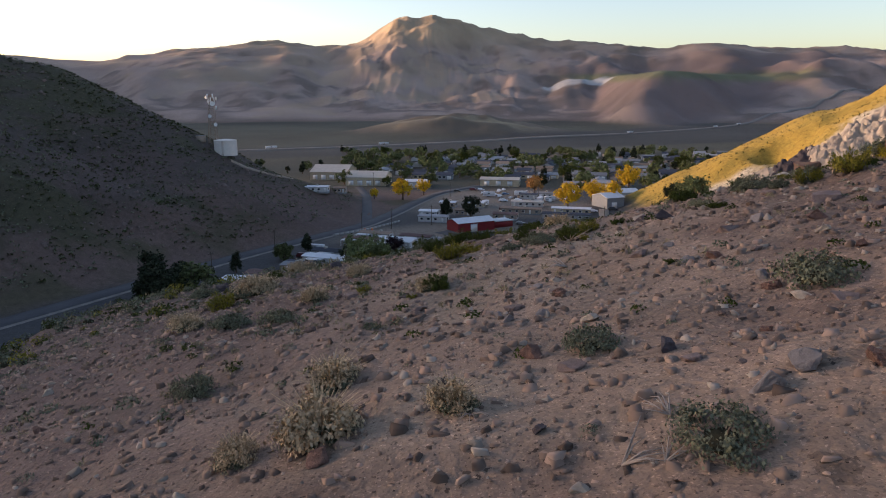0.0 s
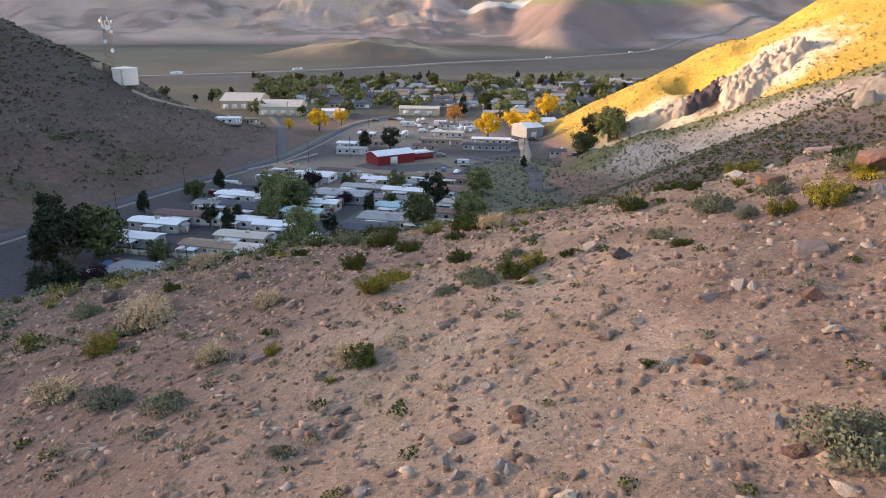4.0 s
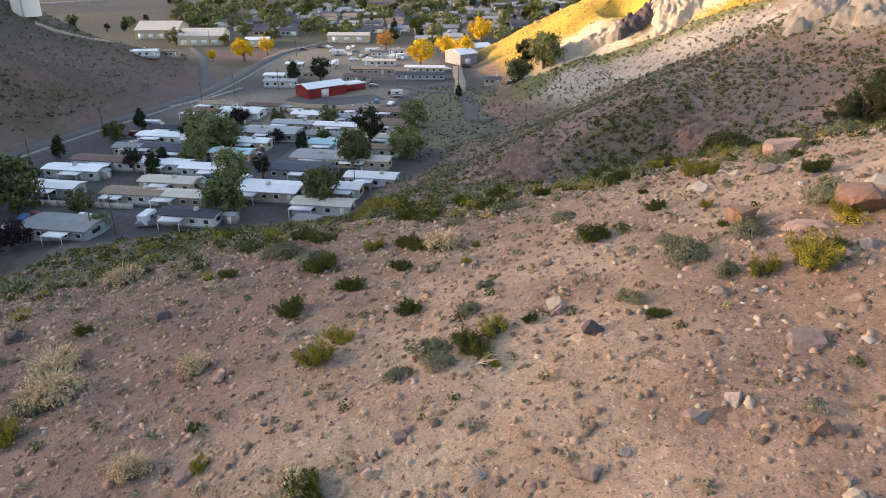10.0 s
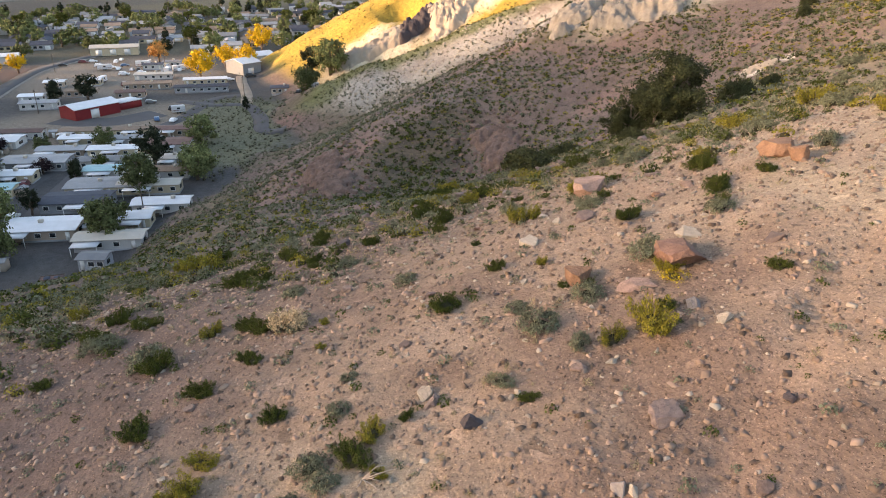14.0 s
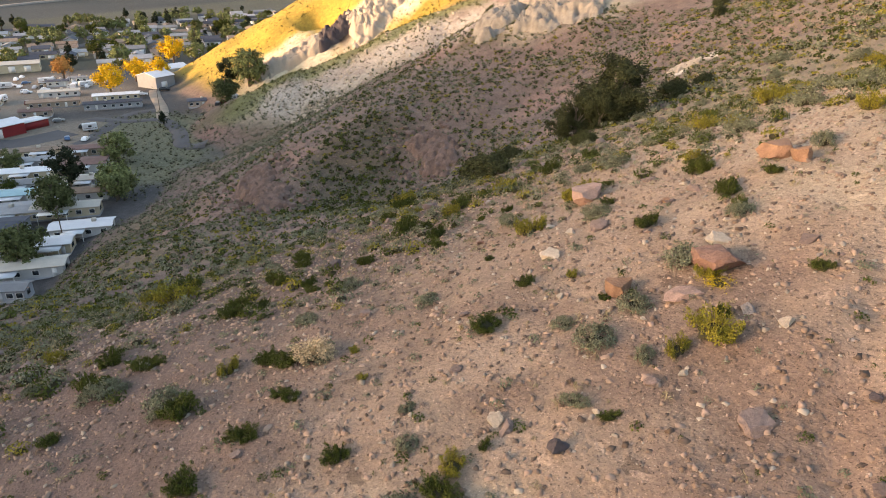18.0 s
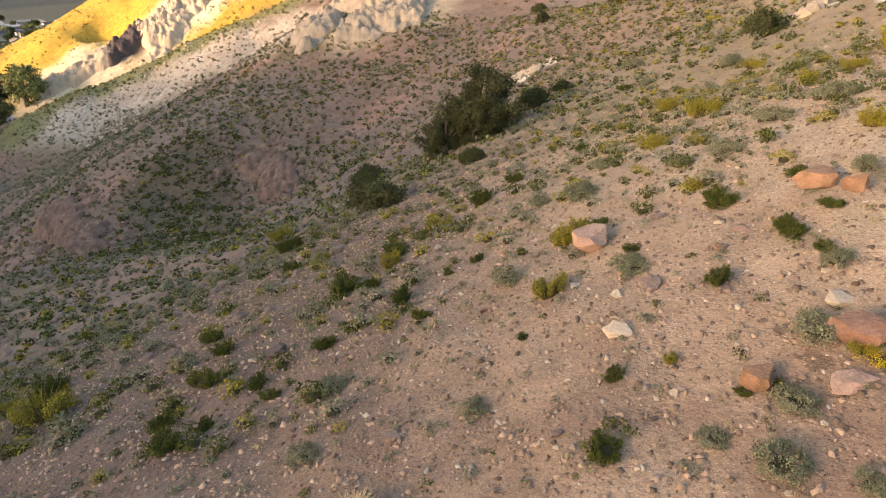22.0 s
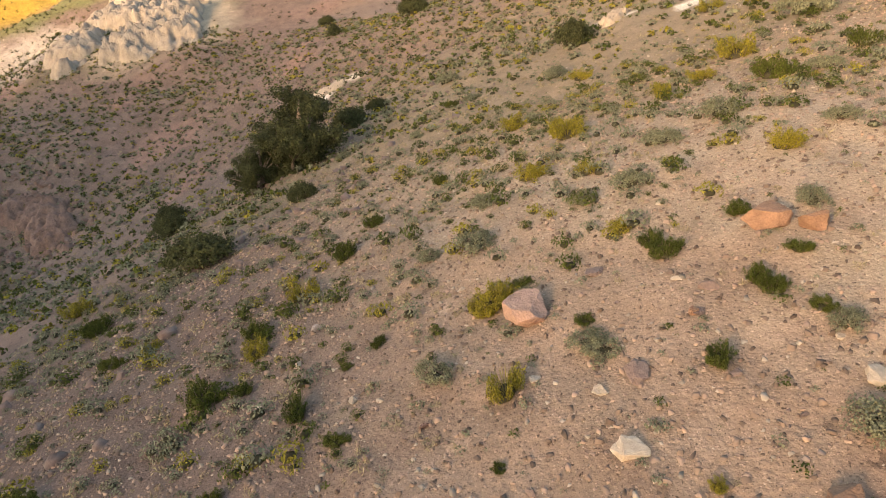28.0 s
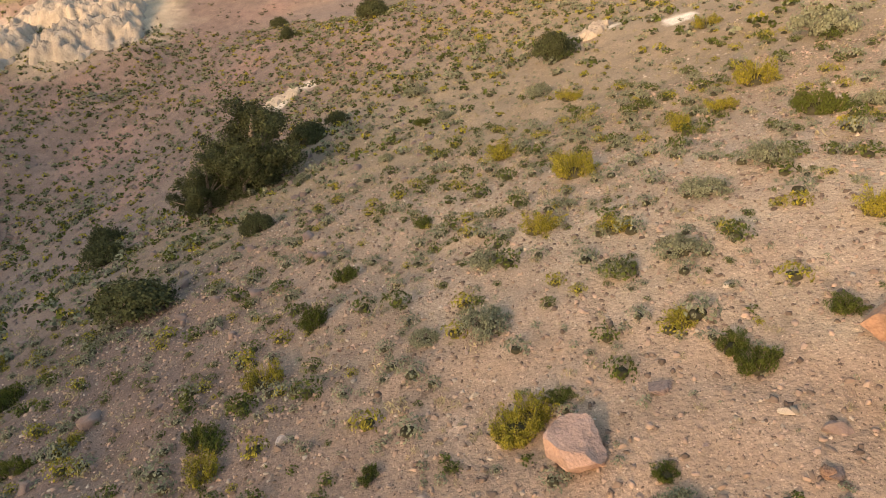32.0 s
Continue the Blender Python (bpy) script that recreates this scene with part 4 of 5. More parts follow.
    return join((V, F), (V2, F2)), runs


def tuft(seed, n=150, spread=0.8, tall=1.0):
    g = np.random.RandomState(seed)
    V, F, tip, mid = blades(n, g, spread, tall, 0.011, 0.25, 0.5)
    (V2, F2), _ = sage(seed + 5, 50, 38, 0.085, 0.8, 0.8, 0.9)
    return join((V, F), (V2, F2)), [([(0, 0, -0.1), (0.02, 0, 0.1)], [0.06, 0.03])]


SHRUBS = {}
for i in range(3):
    SHRUBS["s", i] = sage(11 + i)
    SHRUBS["g", i] = broom(21 + i, 230, 1.15, 0.88)
    SHRUBS["y", i] = broom(31 + i, 200, 1.05, 0.95, 0.09)
    SHRUBS["d", i] = tuft(41 + i, 230, 0.9, 1.05)
    SHRUBS["b", i] = broom(51 + i, 220, 0.9, 1.05, 0.11)
    SHRUBS["f", i] = sage(61 + i, 34, 20, 0.07, 1.0, 0.5)
    SHRUBS["k", i] = sage(71 + i, 110, 60, 0.09, 0.95, 1.15, 0.5)
SHRUB_WORDS = {"s": ("sagebrush", "grey-green sagebrush with pale leaves on dry soil"), "g": ("rabbitbrush", "green bushy rabbitbrush on dry stony soil"),
               "y": ("yellow_shrub", "olive and yellow twiggy shrub on dry soil"), "d": ("dry_grass", "clump of dry straw-coloured grass on bare soil"),
               "b": ("green_shrub", "bright green shrub with dry stems at its base"), "f": ("flowering_shrub", "low yellow-flowering shrub beside a red boulder"),
               "k": ("juniper_shrub", "dark green juniper shrub on the canyon slope")}
SHRUB_MESHES = {}
for (k, i), (leafy, runs) in SHRUBS.items():
    SHRUB_MESHES[k, i] = (mesh("foliage_" + SHRUB_WORDS[k][0], *leafy, LEAVES["g" if k == "b" else k]), tubes_mesh("stems_" + SHRUB_WORDS[k][0], runs, BARK, 4))


# core mounds coloured as the shade within the near shrubs
CORES = [mesh('shrub_core', *dome_core(0.55, 0.34, np.random.RandomState(80 + i)), SHRUB_SHADE) for i in range(3)]


def put_shrub(x, y, r, kind, n):
    name, words = SHRUB_WORDS[kind]
    ob = holder(name, on_ground(x, y, 0.02, n * 2.4, r, 0.35) @ Matrix.Diagonal((0.85 + 0.45 * (n * 0.37 % 1), 1.15 - 0.4 * (n * 0.37 % 1), 0.85 + 0.4 * (n * 0.61 % 1), 1)), words, "shrub", "shrubs on the slope")
    leafy, stems = SHRUB_MESHES[kind, n % 3]
    tagged(part("foliage", leafy, ob), kind="stuff")
    if kind == "d":
        under = tagged(part("green_leaves", SHRUB_MESHES["s", n % 3][0], ob, "grey-green leaves inside the clump"), kind="stuff")
        under.matrix_basis = Matrix.LocRotScale((0.12, -0.1, 0), Euler((0, 0, 1)), (0.72, 0.72, 0.62))
    part("inner_thicket", CORES[n % 3], ob, "dark mound standing in for shade inside the shrub")
    tagged(part("stem", stems, ob), kind="stuff")
    return ob


for kind, rows in BUSHES:
    for n, (x, y, r) in enumerate(rows):
        put_shrub(x, y, r * (1.5 if kind == "d" else 1.12), kind, n)
        if kind == "b":
            put_shrub(x - 0.25, y + 0.15, r * 0.95, "d", n)


def far_shrubs(name, label, places, low, high, mat, quads=16, leaf=0.3, core=True, slim=0.45):
    x, y, z, g = places
    n = len(x)
    s = low + (high - low) * g.rand(n) ** 1.6
    w, q = g.uniform(0, 6.28, (n, quads)), np.sqrt(g.rand(n, quads))
    h = np.sqrt(1.05 - q * q) * g.uniform(0.5, 1.0, (n, quads)) * 0.85
    P = np.stack([np.cos(w) * q * 0.85, np.sin(w) * q * 0.85, h], -1) * s[:, None, None] + np.c_[x, y, z - 0.05][:, None]
    out = np.stack([np.cos(w) * q, np.sin(w) * q, h * 1.1 + 0.1], -1).reshape(-1, 3)
    V, F = leaf_quads(P.reshape(-1, 3), np.repeat(s * leaf, quads), g, 0.4, slim, out)
    # each core is a dark mound in place of the shrub's inner shade
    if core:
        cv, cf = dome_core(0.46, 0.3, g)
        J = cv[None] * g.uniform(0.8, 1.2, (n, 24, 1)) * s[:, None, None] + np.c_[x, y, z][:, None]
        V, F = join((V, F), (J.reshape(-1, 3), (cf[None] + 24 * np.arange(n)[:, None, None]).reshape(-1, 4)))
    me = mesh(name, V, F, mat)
    me.materials.append(SHRUB_SHADE)
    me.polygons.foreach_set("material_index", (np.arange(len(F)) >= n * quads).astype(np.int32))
    return tagged(new(name, me), label, "shrubs", kind="stuff")


def slope_keep(x, y, z):
    core = (1 - step(2, 12, np.hypot((x - 6) / 1.4, y - 16) - 9))
    thick = 0.45 + 0.55 * step(-0.15, 0.25, fbm(x, y, 14, 3, 201))
    foot = step(2.5, 5, z)
    left = 0.85 + 0.15 * step(22, 46, y - 0.35 * x)
    return (1 - core) * thick * foot * left


def close_by(x, y):
    return np.hypot(x - 14, y - 24) < 38


for name, words, count, seed, low, high, leaf in (("sagebrush", "grey-green sagebrush", 20000, 41, 0.2, 0.72, "s"), ("rabbitbrush", "green brush", 11000, 42, 0.2, 0.74, "g"), ("yellow_brush", "olive yellow brush", 7500, 43, 0.2, 0.66, "y")):
    far_shrubs("slope_" + name, words + " scattered over the canyon slope", scatter(count, -34, 125, 8, 165, seed, lambda x, y, z: slope_keep(x, y, z) * close_by(x, y)), low, high, LEAVES[leaf], 130, 0.19, True, 0.28)
    far_shrubs("lower_" + name, words + " scattered over the lower canyon slope", scatter(int(count * 0.8), -34, 125, 8, 165, seed + 300, lambda x, y, z: slope_keep(x, y, z) * ~close_by(x, y)), low + 0.05, high, LEAVES[leaf], 20, 0.4)
far_shrubs("dry_grass_tufts", "small dry grass tufts on bare soil", scatter(5200, -14, 60, 9, 60, 44, lambda x, y, z: step(-0.2, 0.3, fbm(x, y, 5, 3, 208))), 0.05, 0.19, LEAVES["o"], 30, 0.75, False, 0.08)
far_shrubs("small_green_tufts", "small green weeds on bare stony soil", scatter(420, -14, 60, 5, 60, 45), 0.05, 0.2, LEAVES["s"], 60, 0.32, False, 0.14)
far_shrubs("slope_dry_grass", "pale olive bunch grass over the canyon slope", scatter(13000, -30, 100, 10, 130, 56, slope_keep), 0.12, 0.42, LEAVES["o"], 26, 0.5, False, 0.12)
far_shrubs("low_sage", "small grey-green sage clumps between stones", scatter(4600, -14, 62, 9, 62, 52, lambda x, y, z: 0.25 + 0.75 * step(12, 26, y - 0.2 * x)), 0.07, 0.26, LEAVES["s"], 46, 0.26, False)
far_shrubs("low_green_brush", "small green clumps between stones", scatter(1300, -14, 62, 9, 62, 53), 0.07, 0.24, LEAVES["g"], 46, 0.26, False)
far_shrubs("swale_brush", "dark green scrub along the floor of a swale", scatter(1500, 30, 80, 88, 140, 57, lambda x, y, z: 1 - step(4, 12, near_line(x, y, [(47, 103), (56, 114), (64, 126)]) + 6 * fbm(x, y, 9, 3, 209))), 0.3, 0.95, LEAVES["g"], 22, 0.4)
far_shrubs("foot_brush", "grey brush at the foot of the canyon slope", scatter(7000, -30, 115, 150, 262, 54, lambda x, y, z: step(0.5, 1.8, z) * (1 - step(28, 40, z))), 0.3, 0.9, LEAVES["s"], 12, 0.4)
far_shrubs("upper_slope_brush", "brush on the upper canyon slope", scatter(4200, 40, 260, -40, 270, 46, lambda x, y, z: step(6, 12, z) * step(95, 120, x + 0.6 * (y < 60) * 40)), 0.3, 0.9, LEAVES["k"], 12)
far_shrubs("ridge_brush", "brush on the sunlit grassy ridge", scatter(5200, 100, 330, 255, 430, 47, lambda x, y, z: step(3, 8, z) * 0.8), 0.3, 1.0, LEAVES["g"], 12)
far_shrubs("west_hill_brush", "grey-green brush over the shaded western hill", scatter(20000, -330, -30, 120, 460, 48, lambda x, y, z: step(2, 5, z) * step(-0.3, 0.15, fbm(x, y, 30, 3, 205))), 0.35, 1.2, LEAVES["s"], 7, 0.65, False)
far_shrubs("west_hill_scrub", "dark green scrub over the shaded western hill", scatter(17000, -330, -30, 120, 460, 50, lambda x, y, z: step(2, 5, z) * step(-0.25, 0.25, fbm(x, y, 45, 3, 206))), 0.4, 1.3, LEAVES["k"], 8, 0.65, False)
far_shrubs("spur_brush", "dark brush over the pale spur slope", scatter(3200, 88, 185, 150, 280, 51, lambda x, y, z: step(4, 9, z) * (0.45 + 0.55 * (1 - step(6, 16, near_line(x, y, [(p[0], p[1]) for p in SPUR]))))), 0.35, 1.0, LEAVES["g"], 12, 0.4)
far_shrubs("hill_foot_scrub", "grey scrub in the gully below the spur", scatter(1300, 30, 95, 205, 330, 49, lambda x, y, z: (1 - step(3, 8, z)) * (1 - step(10, 26, near_line(x, y, [(46, 226), (62, 262), (72, 300)])))), 0.5, 1.5, LEAVES["s"], 14)


# ---- trees ----
def tree_parts(seed, tall, wide, clumps, per, leaf, trunk=0.35, shape="round", squash=1.0):
    """Limb runs and leaves of one tree with an uneven crown."""
    g = np.random.RandomState(seed)
    C = []
    while len(C) < clumps:
        p = g.uniform(-1, 1, 3)
        if p @ p > 1:
            continue
        if shape == "cone":
            p[:2] *= 1.0 - 0.8 * (p[2] + 1) / 2
        C.append(p)
    if shape == "lobed":
        lobes = np.array(C[:17])
        C = [lobes[i % 17] + g.normal(size=3) * 0.13 for i in range(clumps)]
    C = np.array(C) * (wide, wide, tall * 0.36 * squash) + (0, 0, tall * (0.62 if shape == "round" else 0.5 if shape == "cone" else 0.46))
    C += g.normal(size=C.shape) * wide * 0.08
    P = np.repeat(C, per, 0) + g.normal(size=(clumps * per, 3)) * wide * (0.115 if shape != "lobed" else 0.1)
    P[:, 2] = np.maximum(P[:, 2], tall * 0.06)
    V, F = leaf_quads(P, leaf, g, 0.1, 0.55, (P - np.repeat(C, per, 0)) + 0.12 * (P - (0, 0, tall * 0.45)))
    runs = [([(0, 0, -0.4), (0.05 * wide, 0, tall * 0.25), (0, 0.04 * wide, tall * 0.6), (0, 0, tall * 0.85)], [trunk, trunk * 0.8, trunk * 0.45, trunk * 0.1])]
    for c in C[:9]:
        z0 = min(tall * 0.3, c[2] * 0.6)
        runs.append(([(0, 0, z0), tuple(c * (0.5, 0.5, 0.5) + (0, 0, z0 * 0.5)), tuple(c)], [trunk * 0.4, trunk * 0.25, trunk * 0.08]))
    return (V, F), runs


def tree_meshes(name, mat, *args, **kw):
    leafy, runs = tree_parts(*args, **kw)
    return mesh("crown_" + name, *leafy, mat), tubes_mesh("trunk_" + name, runs, BARK, 6)


def put_tree(name, meshes, x, y, turn, size, label, group="trees in the town", z=None):
    ob = holder(name, Matrix.LocRotScale((x, y, ground_z(x, y) if z is None else z), Euler((0, 0, turn)), (size, size, size * (0.9 + 0.2 * ((turn * 7) % 1)))), label, "tree", group)
    part("crown", meshes[0], ob)
    part("trunk", meshes[1], ob)
    return ob


JUNIPER = [tree_meshes("juniper", LEAVES["k"], 5 + i, 6.4, 2.9, 120, 170, 0.135, trunk=0.4, shape="lobed", squash=1.35) for i in range(2)]
for n, (dx, dy, s) in enumerate([(0.4, -0.2, 1.2), (-1.2, 1.2, 0.78), (-2.8, 3.2, 0.52), (-0.6, -1.8, 0.52), (1.0, 2.2, 0.7), (-2.2, -0.8, 0.5), (-2.2, 2.4, 0.62)]):
    put_tree("juniper_tree", JUNIPER[n % 2], 51.8 + dx, 56.0 + dy, n * 1.9, s, "dark green spreading juniper tree on the canyon slope", "junipers on the slope")


# ---- dead wood ----
def dead_branch(x, y, size, turn, seed):
    g = random.Random(seed)
    runs = []
    for k in range(9):
        w = g.uniform(-1.1, 1.1)
        L = g.uniform(0.5, 1.0)
        runs.append(([(0, 0, 0.02), (math.cos(w) * L * 0.5, math.sin(w) * L * 0.5, 0.16 * L + g.uniform(0, 0.1)), (math.cos(w) * L, math.sin(w) * L, g.uniform(0.05, 0.5) * L)], [0.022, 0.013, 0.004]))
    ob = holder("dead_branch", on_ground(x, y, 0.0, turn, size), "bleached dead sagebrush branch lying on soil", "branch", "dead wood on the slope")
    for run in runs:
        part("twig", tubes_mesh("twig", [run], TWIG, 5), ob)
    return ob


for n, (x, y, s) in enumerate([(1.6, 5.5, 0.5), (2.2, 6.1, 0.45), (0.4, 7.2, 0.4), (1.9, 5.3, 0.4), (2.9, 15.0, 0.7), (3.6, 18.2, 0.8), (1.4, 18.6, 0.6), (-4.6, 15.2, 0.6)]):
    dead_branch(x, y, s, n * 2.3, n)


# ---- roads ----
def strip(name, pts, width, mat, label, lift=0.06, kind="structure", category="road", every=3.0, level=None):
    """A band laid on the ground along a bent line of (x, y)."""
    P = [Vector((*p, 0)) for p in pts]
    line = []
    for i in range(len(P) - 1):
        a, b, c, d = P[max(i - 1, 0)], P[i], P[i + 1], P[min(i + 2, len(P) - 1)]
        n = max(2, int((c - b).length / every))
        for k in range(n):
            t = k / n
            line.append(0.5 * ((2 * b) + (c - a) * t + (2 * a - 5 * b + 4 * c - d) * t * t + (3 * b - a - 3 * c + d) * t ** 3))
    line.append(P[-1])
    cross = [-0.5, -0.42, 0.0, 0.42, 0.5]
    V, F = [], []
    for i, p in enumerate(line):
        way = (line[min(i + 1, len(line) - 1)] - line[max(i - 1, 0)]).normalized()
        side = Vector((way.y, -way.x, 0))
        zs = land([(p + side * width * k).x for k in cross], [(p + side * width * k).y for k in cross])
        top = max(zs) if level is None else level
        for k, z in zip(cross, zs):
            q = p + side * width * k
            V.append((q.x, q.y, (0.5 * z + 0.5 * top if abs(k) < 0.5 else z - lift * 2) + lift))
    for i in range(len(line) - 1):
        for k in range(4):
            a = 5 * i + k
            F.append((a, a + 1, a + 6, a + 5))
    return tagged(new(name, mesh(name, V, F, mat, True)), label, category, kind=kind)


strip("road_bank", RAIL_LINE, 9.4, GRAVEL, "grey gravel bank beside a valley road", 0.3, category="bank")
strip("road_main", RAIL_LINE, 7.6, ASPHALT, "dark grey paved road along the hill foot", 0.6)
strip("road_side", SIDE_LINE, 5.5, ASPHALT, "paved side road climbing past warehouses", 0.15)
strip("street_1", [(-69, 192), (-50, 186), (-32, 180), (-19, 186)], 6, ASPHALT, "narrow paved trailer park street")
strip("street_2", [(-29, 184), (-20, 204), (-6, 231), (3, 244), (12, 262)], 6, ASPHALT, "narrow paved trailer park street", 0.07)
strip("street_3", [(-9, 196), (9, 240), (25, 275), (42, 285), (66, 320), (78, 322)], 6, ASPHALT, "paved street beside a dirt lot", 0.08)
strip("street_4", [(-44, 226), (-26, 265), (-10, 290)], 5.5, ASPHALT, "narrow paved trailer park street", 0.09)
strip("dirt_track", [(90, 368), (86, 352), (81, 326), (75, 304)], 5.5, DIRT, "pale dirt track below the spur", 0.22, category="track")
strip("tank_track", [(-98, 345), (-86, 350), (-76, 362), (-72, 380)], 3.5, DIRT, "pale dirt track to a water tank", 0.15, category="track")
strip("town_street", [(30, 470), (60, 520), (110, 590), (180, 680)], 9, ASPHALT, "paved town street", 0.12, every=12)
strip("highway", [(-900, 600), (-500, 705), (-224, 818), (-69, 901), (109, 1030), (313, 1186), (859, 1711), (1250, 2060)], 13, GRAVEL, "pale concrete highway across the valley", 1.2, every=25)
strip("street_5", [(52, 322), (62, 308), (74, 302), (73, 278), (68, 257), (74, 250)], 6, ASPHALT, "paved lane ending in a turning bay below the spur", 0.14)
strip("yard_paving", [(5, 309), (20, 297), (40, 303)], 15, ASPHALT, "dark paved yard round a red building", 0.05)


# ---- buildings ----
def gable(x0, x1, y0, y1, z0, rise, over=0.3, thick=0.14):
    """A shallow gable roof along x, as a solid slab."""
    ym = (y0 + y1) / 2
    a, b, c, d = x0 - over, x1 + over, y0 - over, y1 + over
    V = [(a, c, z0), (b, c, z0), (b, ym, z0 + rise), (a, ym, z0 + rise), (b, d, z0), (a, d, z0)]
    V += [(x, y, z + thick) for x, y, z in V]
    F = [(0, 3, 2, 1), (3, 5, 4, 2), (6, 7, 8, 9), (9, 8, 10, 11), (0, 1, 7, 6), (5, 11, 10, 4), (1, 2, 8, 7), (2, 4, 10, 8), (3, 0, 6, 9), (5, 3, 9, 11)]
    return V, F


def house_walls(x0, x1, y0, y1, z1, rise):
    ym = (y0 + y1) / 2
    V = [(x0, y0, -0.6), (x1, y0, -0.6), (x1, y1, -0.6), (x0, y1, -0.6), (x0, y0, z1), (x1, y0, z1), (x1, y1, z1), (x0, y1, z1), (x0, ym, z1 + rise), (x1, ym, z1 + rise)]
    F = [(0, 1, 5, 4), (2, 3, 7, 6), (1, 2, 6, 9, 5), (3, 0, 4, 8, 7), (3, 2, 1, 0)]
    return V, F


ROOFS = {"W": (WHITE, "white metal roof"), "C": (CREAM, "cream roof"), "T": (TANROOF, "tan shingle roof"), "D": (DARKROOF, "dark blue-grey shingle roof"),
         "G": (GREYROOF, "grey roof"), "B": (BROWNROOF, "brown shingle roof"), "Y": (CYANROOF, "pale blue metal roof")}
WALL_WORDS = ["white", "cream", "tan", "grey"]


def mobile_home(x, y, length, roof, wall, turn=-22.0, depth=5.2, tall=2.7, rise=0.55, seed=0, awning=True, name="mobile_home", group="homes in the trailer park"):
    g = random.Random(seed)
    z = max(ground_z(x, y), 0.0)
    ob = holder(name, pose(x, y, z, 0, 0, turn), f"long {WALL_WORDS[wall]} {name.replace('_', ' ')} with a {ROOFS[roof][1]}", "house", group)
    a = length / 2
    part("wall", mesh("home_walls", *house_walls(-a, a, 0, depth, tall, rise), WALLS[wall]), ob)
    part("roof", mesh("home_roof", *gable(-a, a, 0, depth, tall, rise, 0.45), ROOFS[roof][0]), ob)
    part("skirting", boxes_mesh("skirting", [box_v(-a - 0.03, a + 0.03, -0.04, depth + 0.04, -0.6, 0.45)], GREYROOF), ob)
    n = max(3, int(length / 3))
    door_at = g.randrange(n)
    for i in range(n):
        cx = -a + (i + 0.5) * length / n
        if i == door_at:
            part("door", boxes_mesh("home_door", [box_v(cx - 0.45, cx + 0.45, -0.06, 0.05, 0.3, 2.3)], TRIM), ob)
        else:
            w = part("window", boxes_mesh("home_pane", [box_v(cx - 0.6, cx + 0.6, -0.05, 0.05, 1.1, 2.1)], WINDOW), ob)
            part("frame", boxes_mesh("home_window_frame", [box_v(cx - 0.7, cx + 0.7, -0.08, 0.02, 2.1, 2.2), box_v(cx - 0.7, cx + 0.7, -0.08, 0.02, 1.0, 1.1), box_v(cx - 0.7, cx - 0.6, -0.08, 0.02, 1.1, 2.1), box_v(cx + 0.6, cx + 0.7, -0.08, 0.02, 1.1, 2.1)], TRIM), w)
    part("window", boxes_mesh("end_pane", [box_v(a - 0.05, a + 0.05, depth * 0.3, depth * 0.62, 1.1, 2.1)], WINDOW), ob)
    if awning and length > 11:
        s = g.uniform(-0.3, 0.2) * length
        w = g.uniform(0.3, 0.45) * length
        part("awning", boxes_mesh("awning", [box_v(s - w / 2, s + w / 2, -3.4, 0.1, 2.45, 2.57)], WHITE), ob, "flat white metal awning")
        for px in (s - w / 2 + 0.15, s + w / 2 - 0.15):
            part("post", boxes_mesh("awning_post", [box_v(px - 0.06, px + 0.06, -3.3, -3.18, -0.5, 2.45)], TRIM), ob)
        part("step", boxes_mesh("porch_step", [box_v(s - 0.8, s + 0.8, -1.3, 0, -0.4, 0.4)], WOOD), ob)
    if g.random() < 0.55:
        vx = g.uniform(-0.6, 0.6) * a
        part("cooler", boxes_mesh("roof_cooler", [box_v(vx - 0.5, vx + 0.5, depth * 0.4, depth * 0.4 + 1.0, tall + rise * 0.6, tall + rise + 0.75)], CREAM), ob, "square rooftop cooler")
    return ob


HOMES_A = [("W", -58.8, 211.4, 16.2, 0), ("W", -60.6, 196.7, 13.7, 3), ("T", -39.2, 186.6, 15.4, 0), ("B", -51.5, 218.5, 20.5, 0),
    ("D", -41.2, 231, 22.4, 1), ("W", -38.8, 243.6, 17.5, 0), ("C", -31.8, 194.5, 14.8, 1), ("W", -23.5, 204.8, 13, 0), ("Y", -16.8, 219.1, 12, 1),
    ("W", -11.8, 230.5, 12.4, 1), ("W", -6.4, 181.5, 16, 2), ("D", 2, 197.7, 15.9, 3), ("G", 9.8, 207.4, 19, 1), ("Y", 13.2, 222.7, 13.9, 0),
    ("G", -5.8, 240.8, 18.3, 3), ("G", 2.4, 251.8, 13.9, 2), ("W", 8.2, 264.4, 11.4, 1), ("W", -16.8, 272.6, 16, 0), ("W", -24.5, 265.8, 9.2, 0),
    ("B", 30.6, 244.3, 17.9, 0), ("B", 38.5, 262.5, 14.7, 2), ("W", 20.9, 186.3, 13.5, 0), ("D", -24.2, 168.2, 13.8, 0), ("G", -51.9, 165.4, 16.1, 3)]
HOMES_B = [("G", -0.8, 330.8, 13.6, 0), ("W", -3, 346.3, 8.9, 0), ("W", 7.3, 376.3, 8.4, 2), ("T", 14.5, 349.7, 8.4, 2), ("D", 63.8, 335.3, 22.8, 3),
    ("W", 69.3, 352.6, 19.1, 1), ("T", 43.7, 353.2, 20.1, 2), ("C", 50.3, 377.1, 17, 0), ("D", 54.9, 407, 9.8, 0), ("G", 65.3, 411.7, 8.6, 0),
    ("B", 34.2, 336.7, 11.6, 2), ("W", 22.3, 374.1, 8.4, 1), ("D", 92.1, 312, 7.3, 2), ("D", -25.3, 251.2, 10, 0), ("G", -47.8, 232, 8.2, 2)]
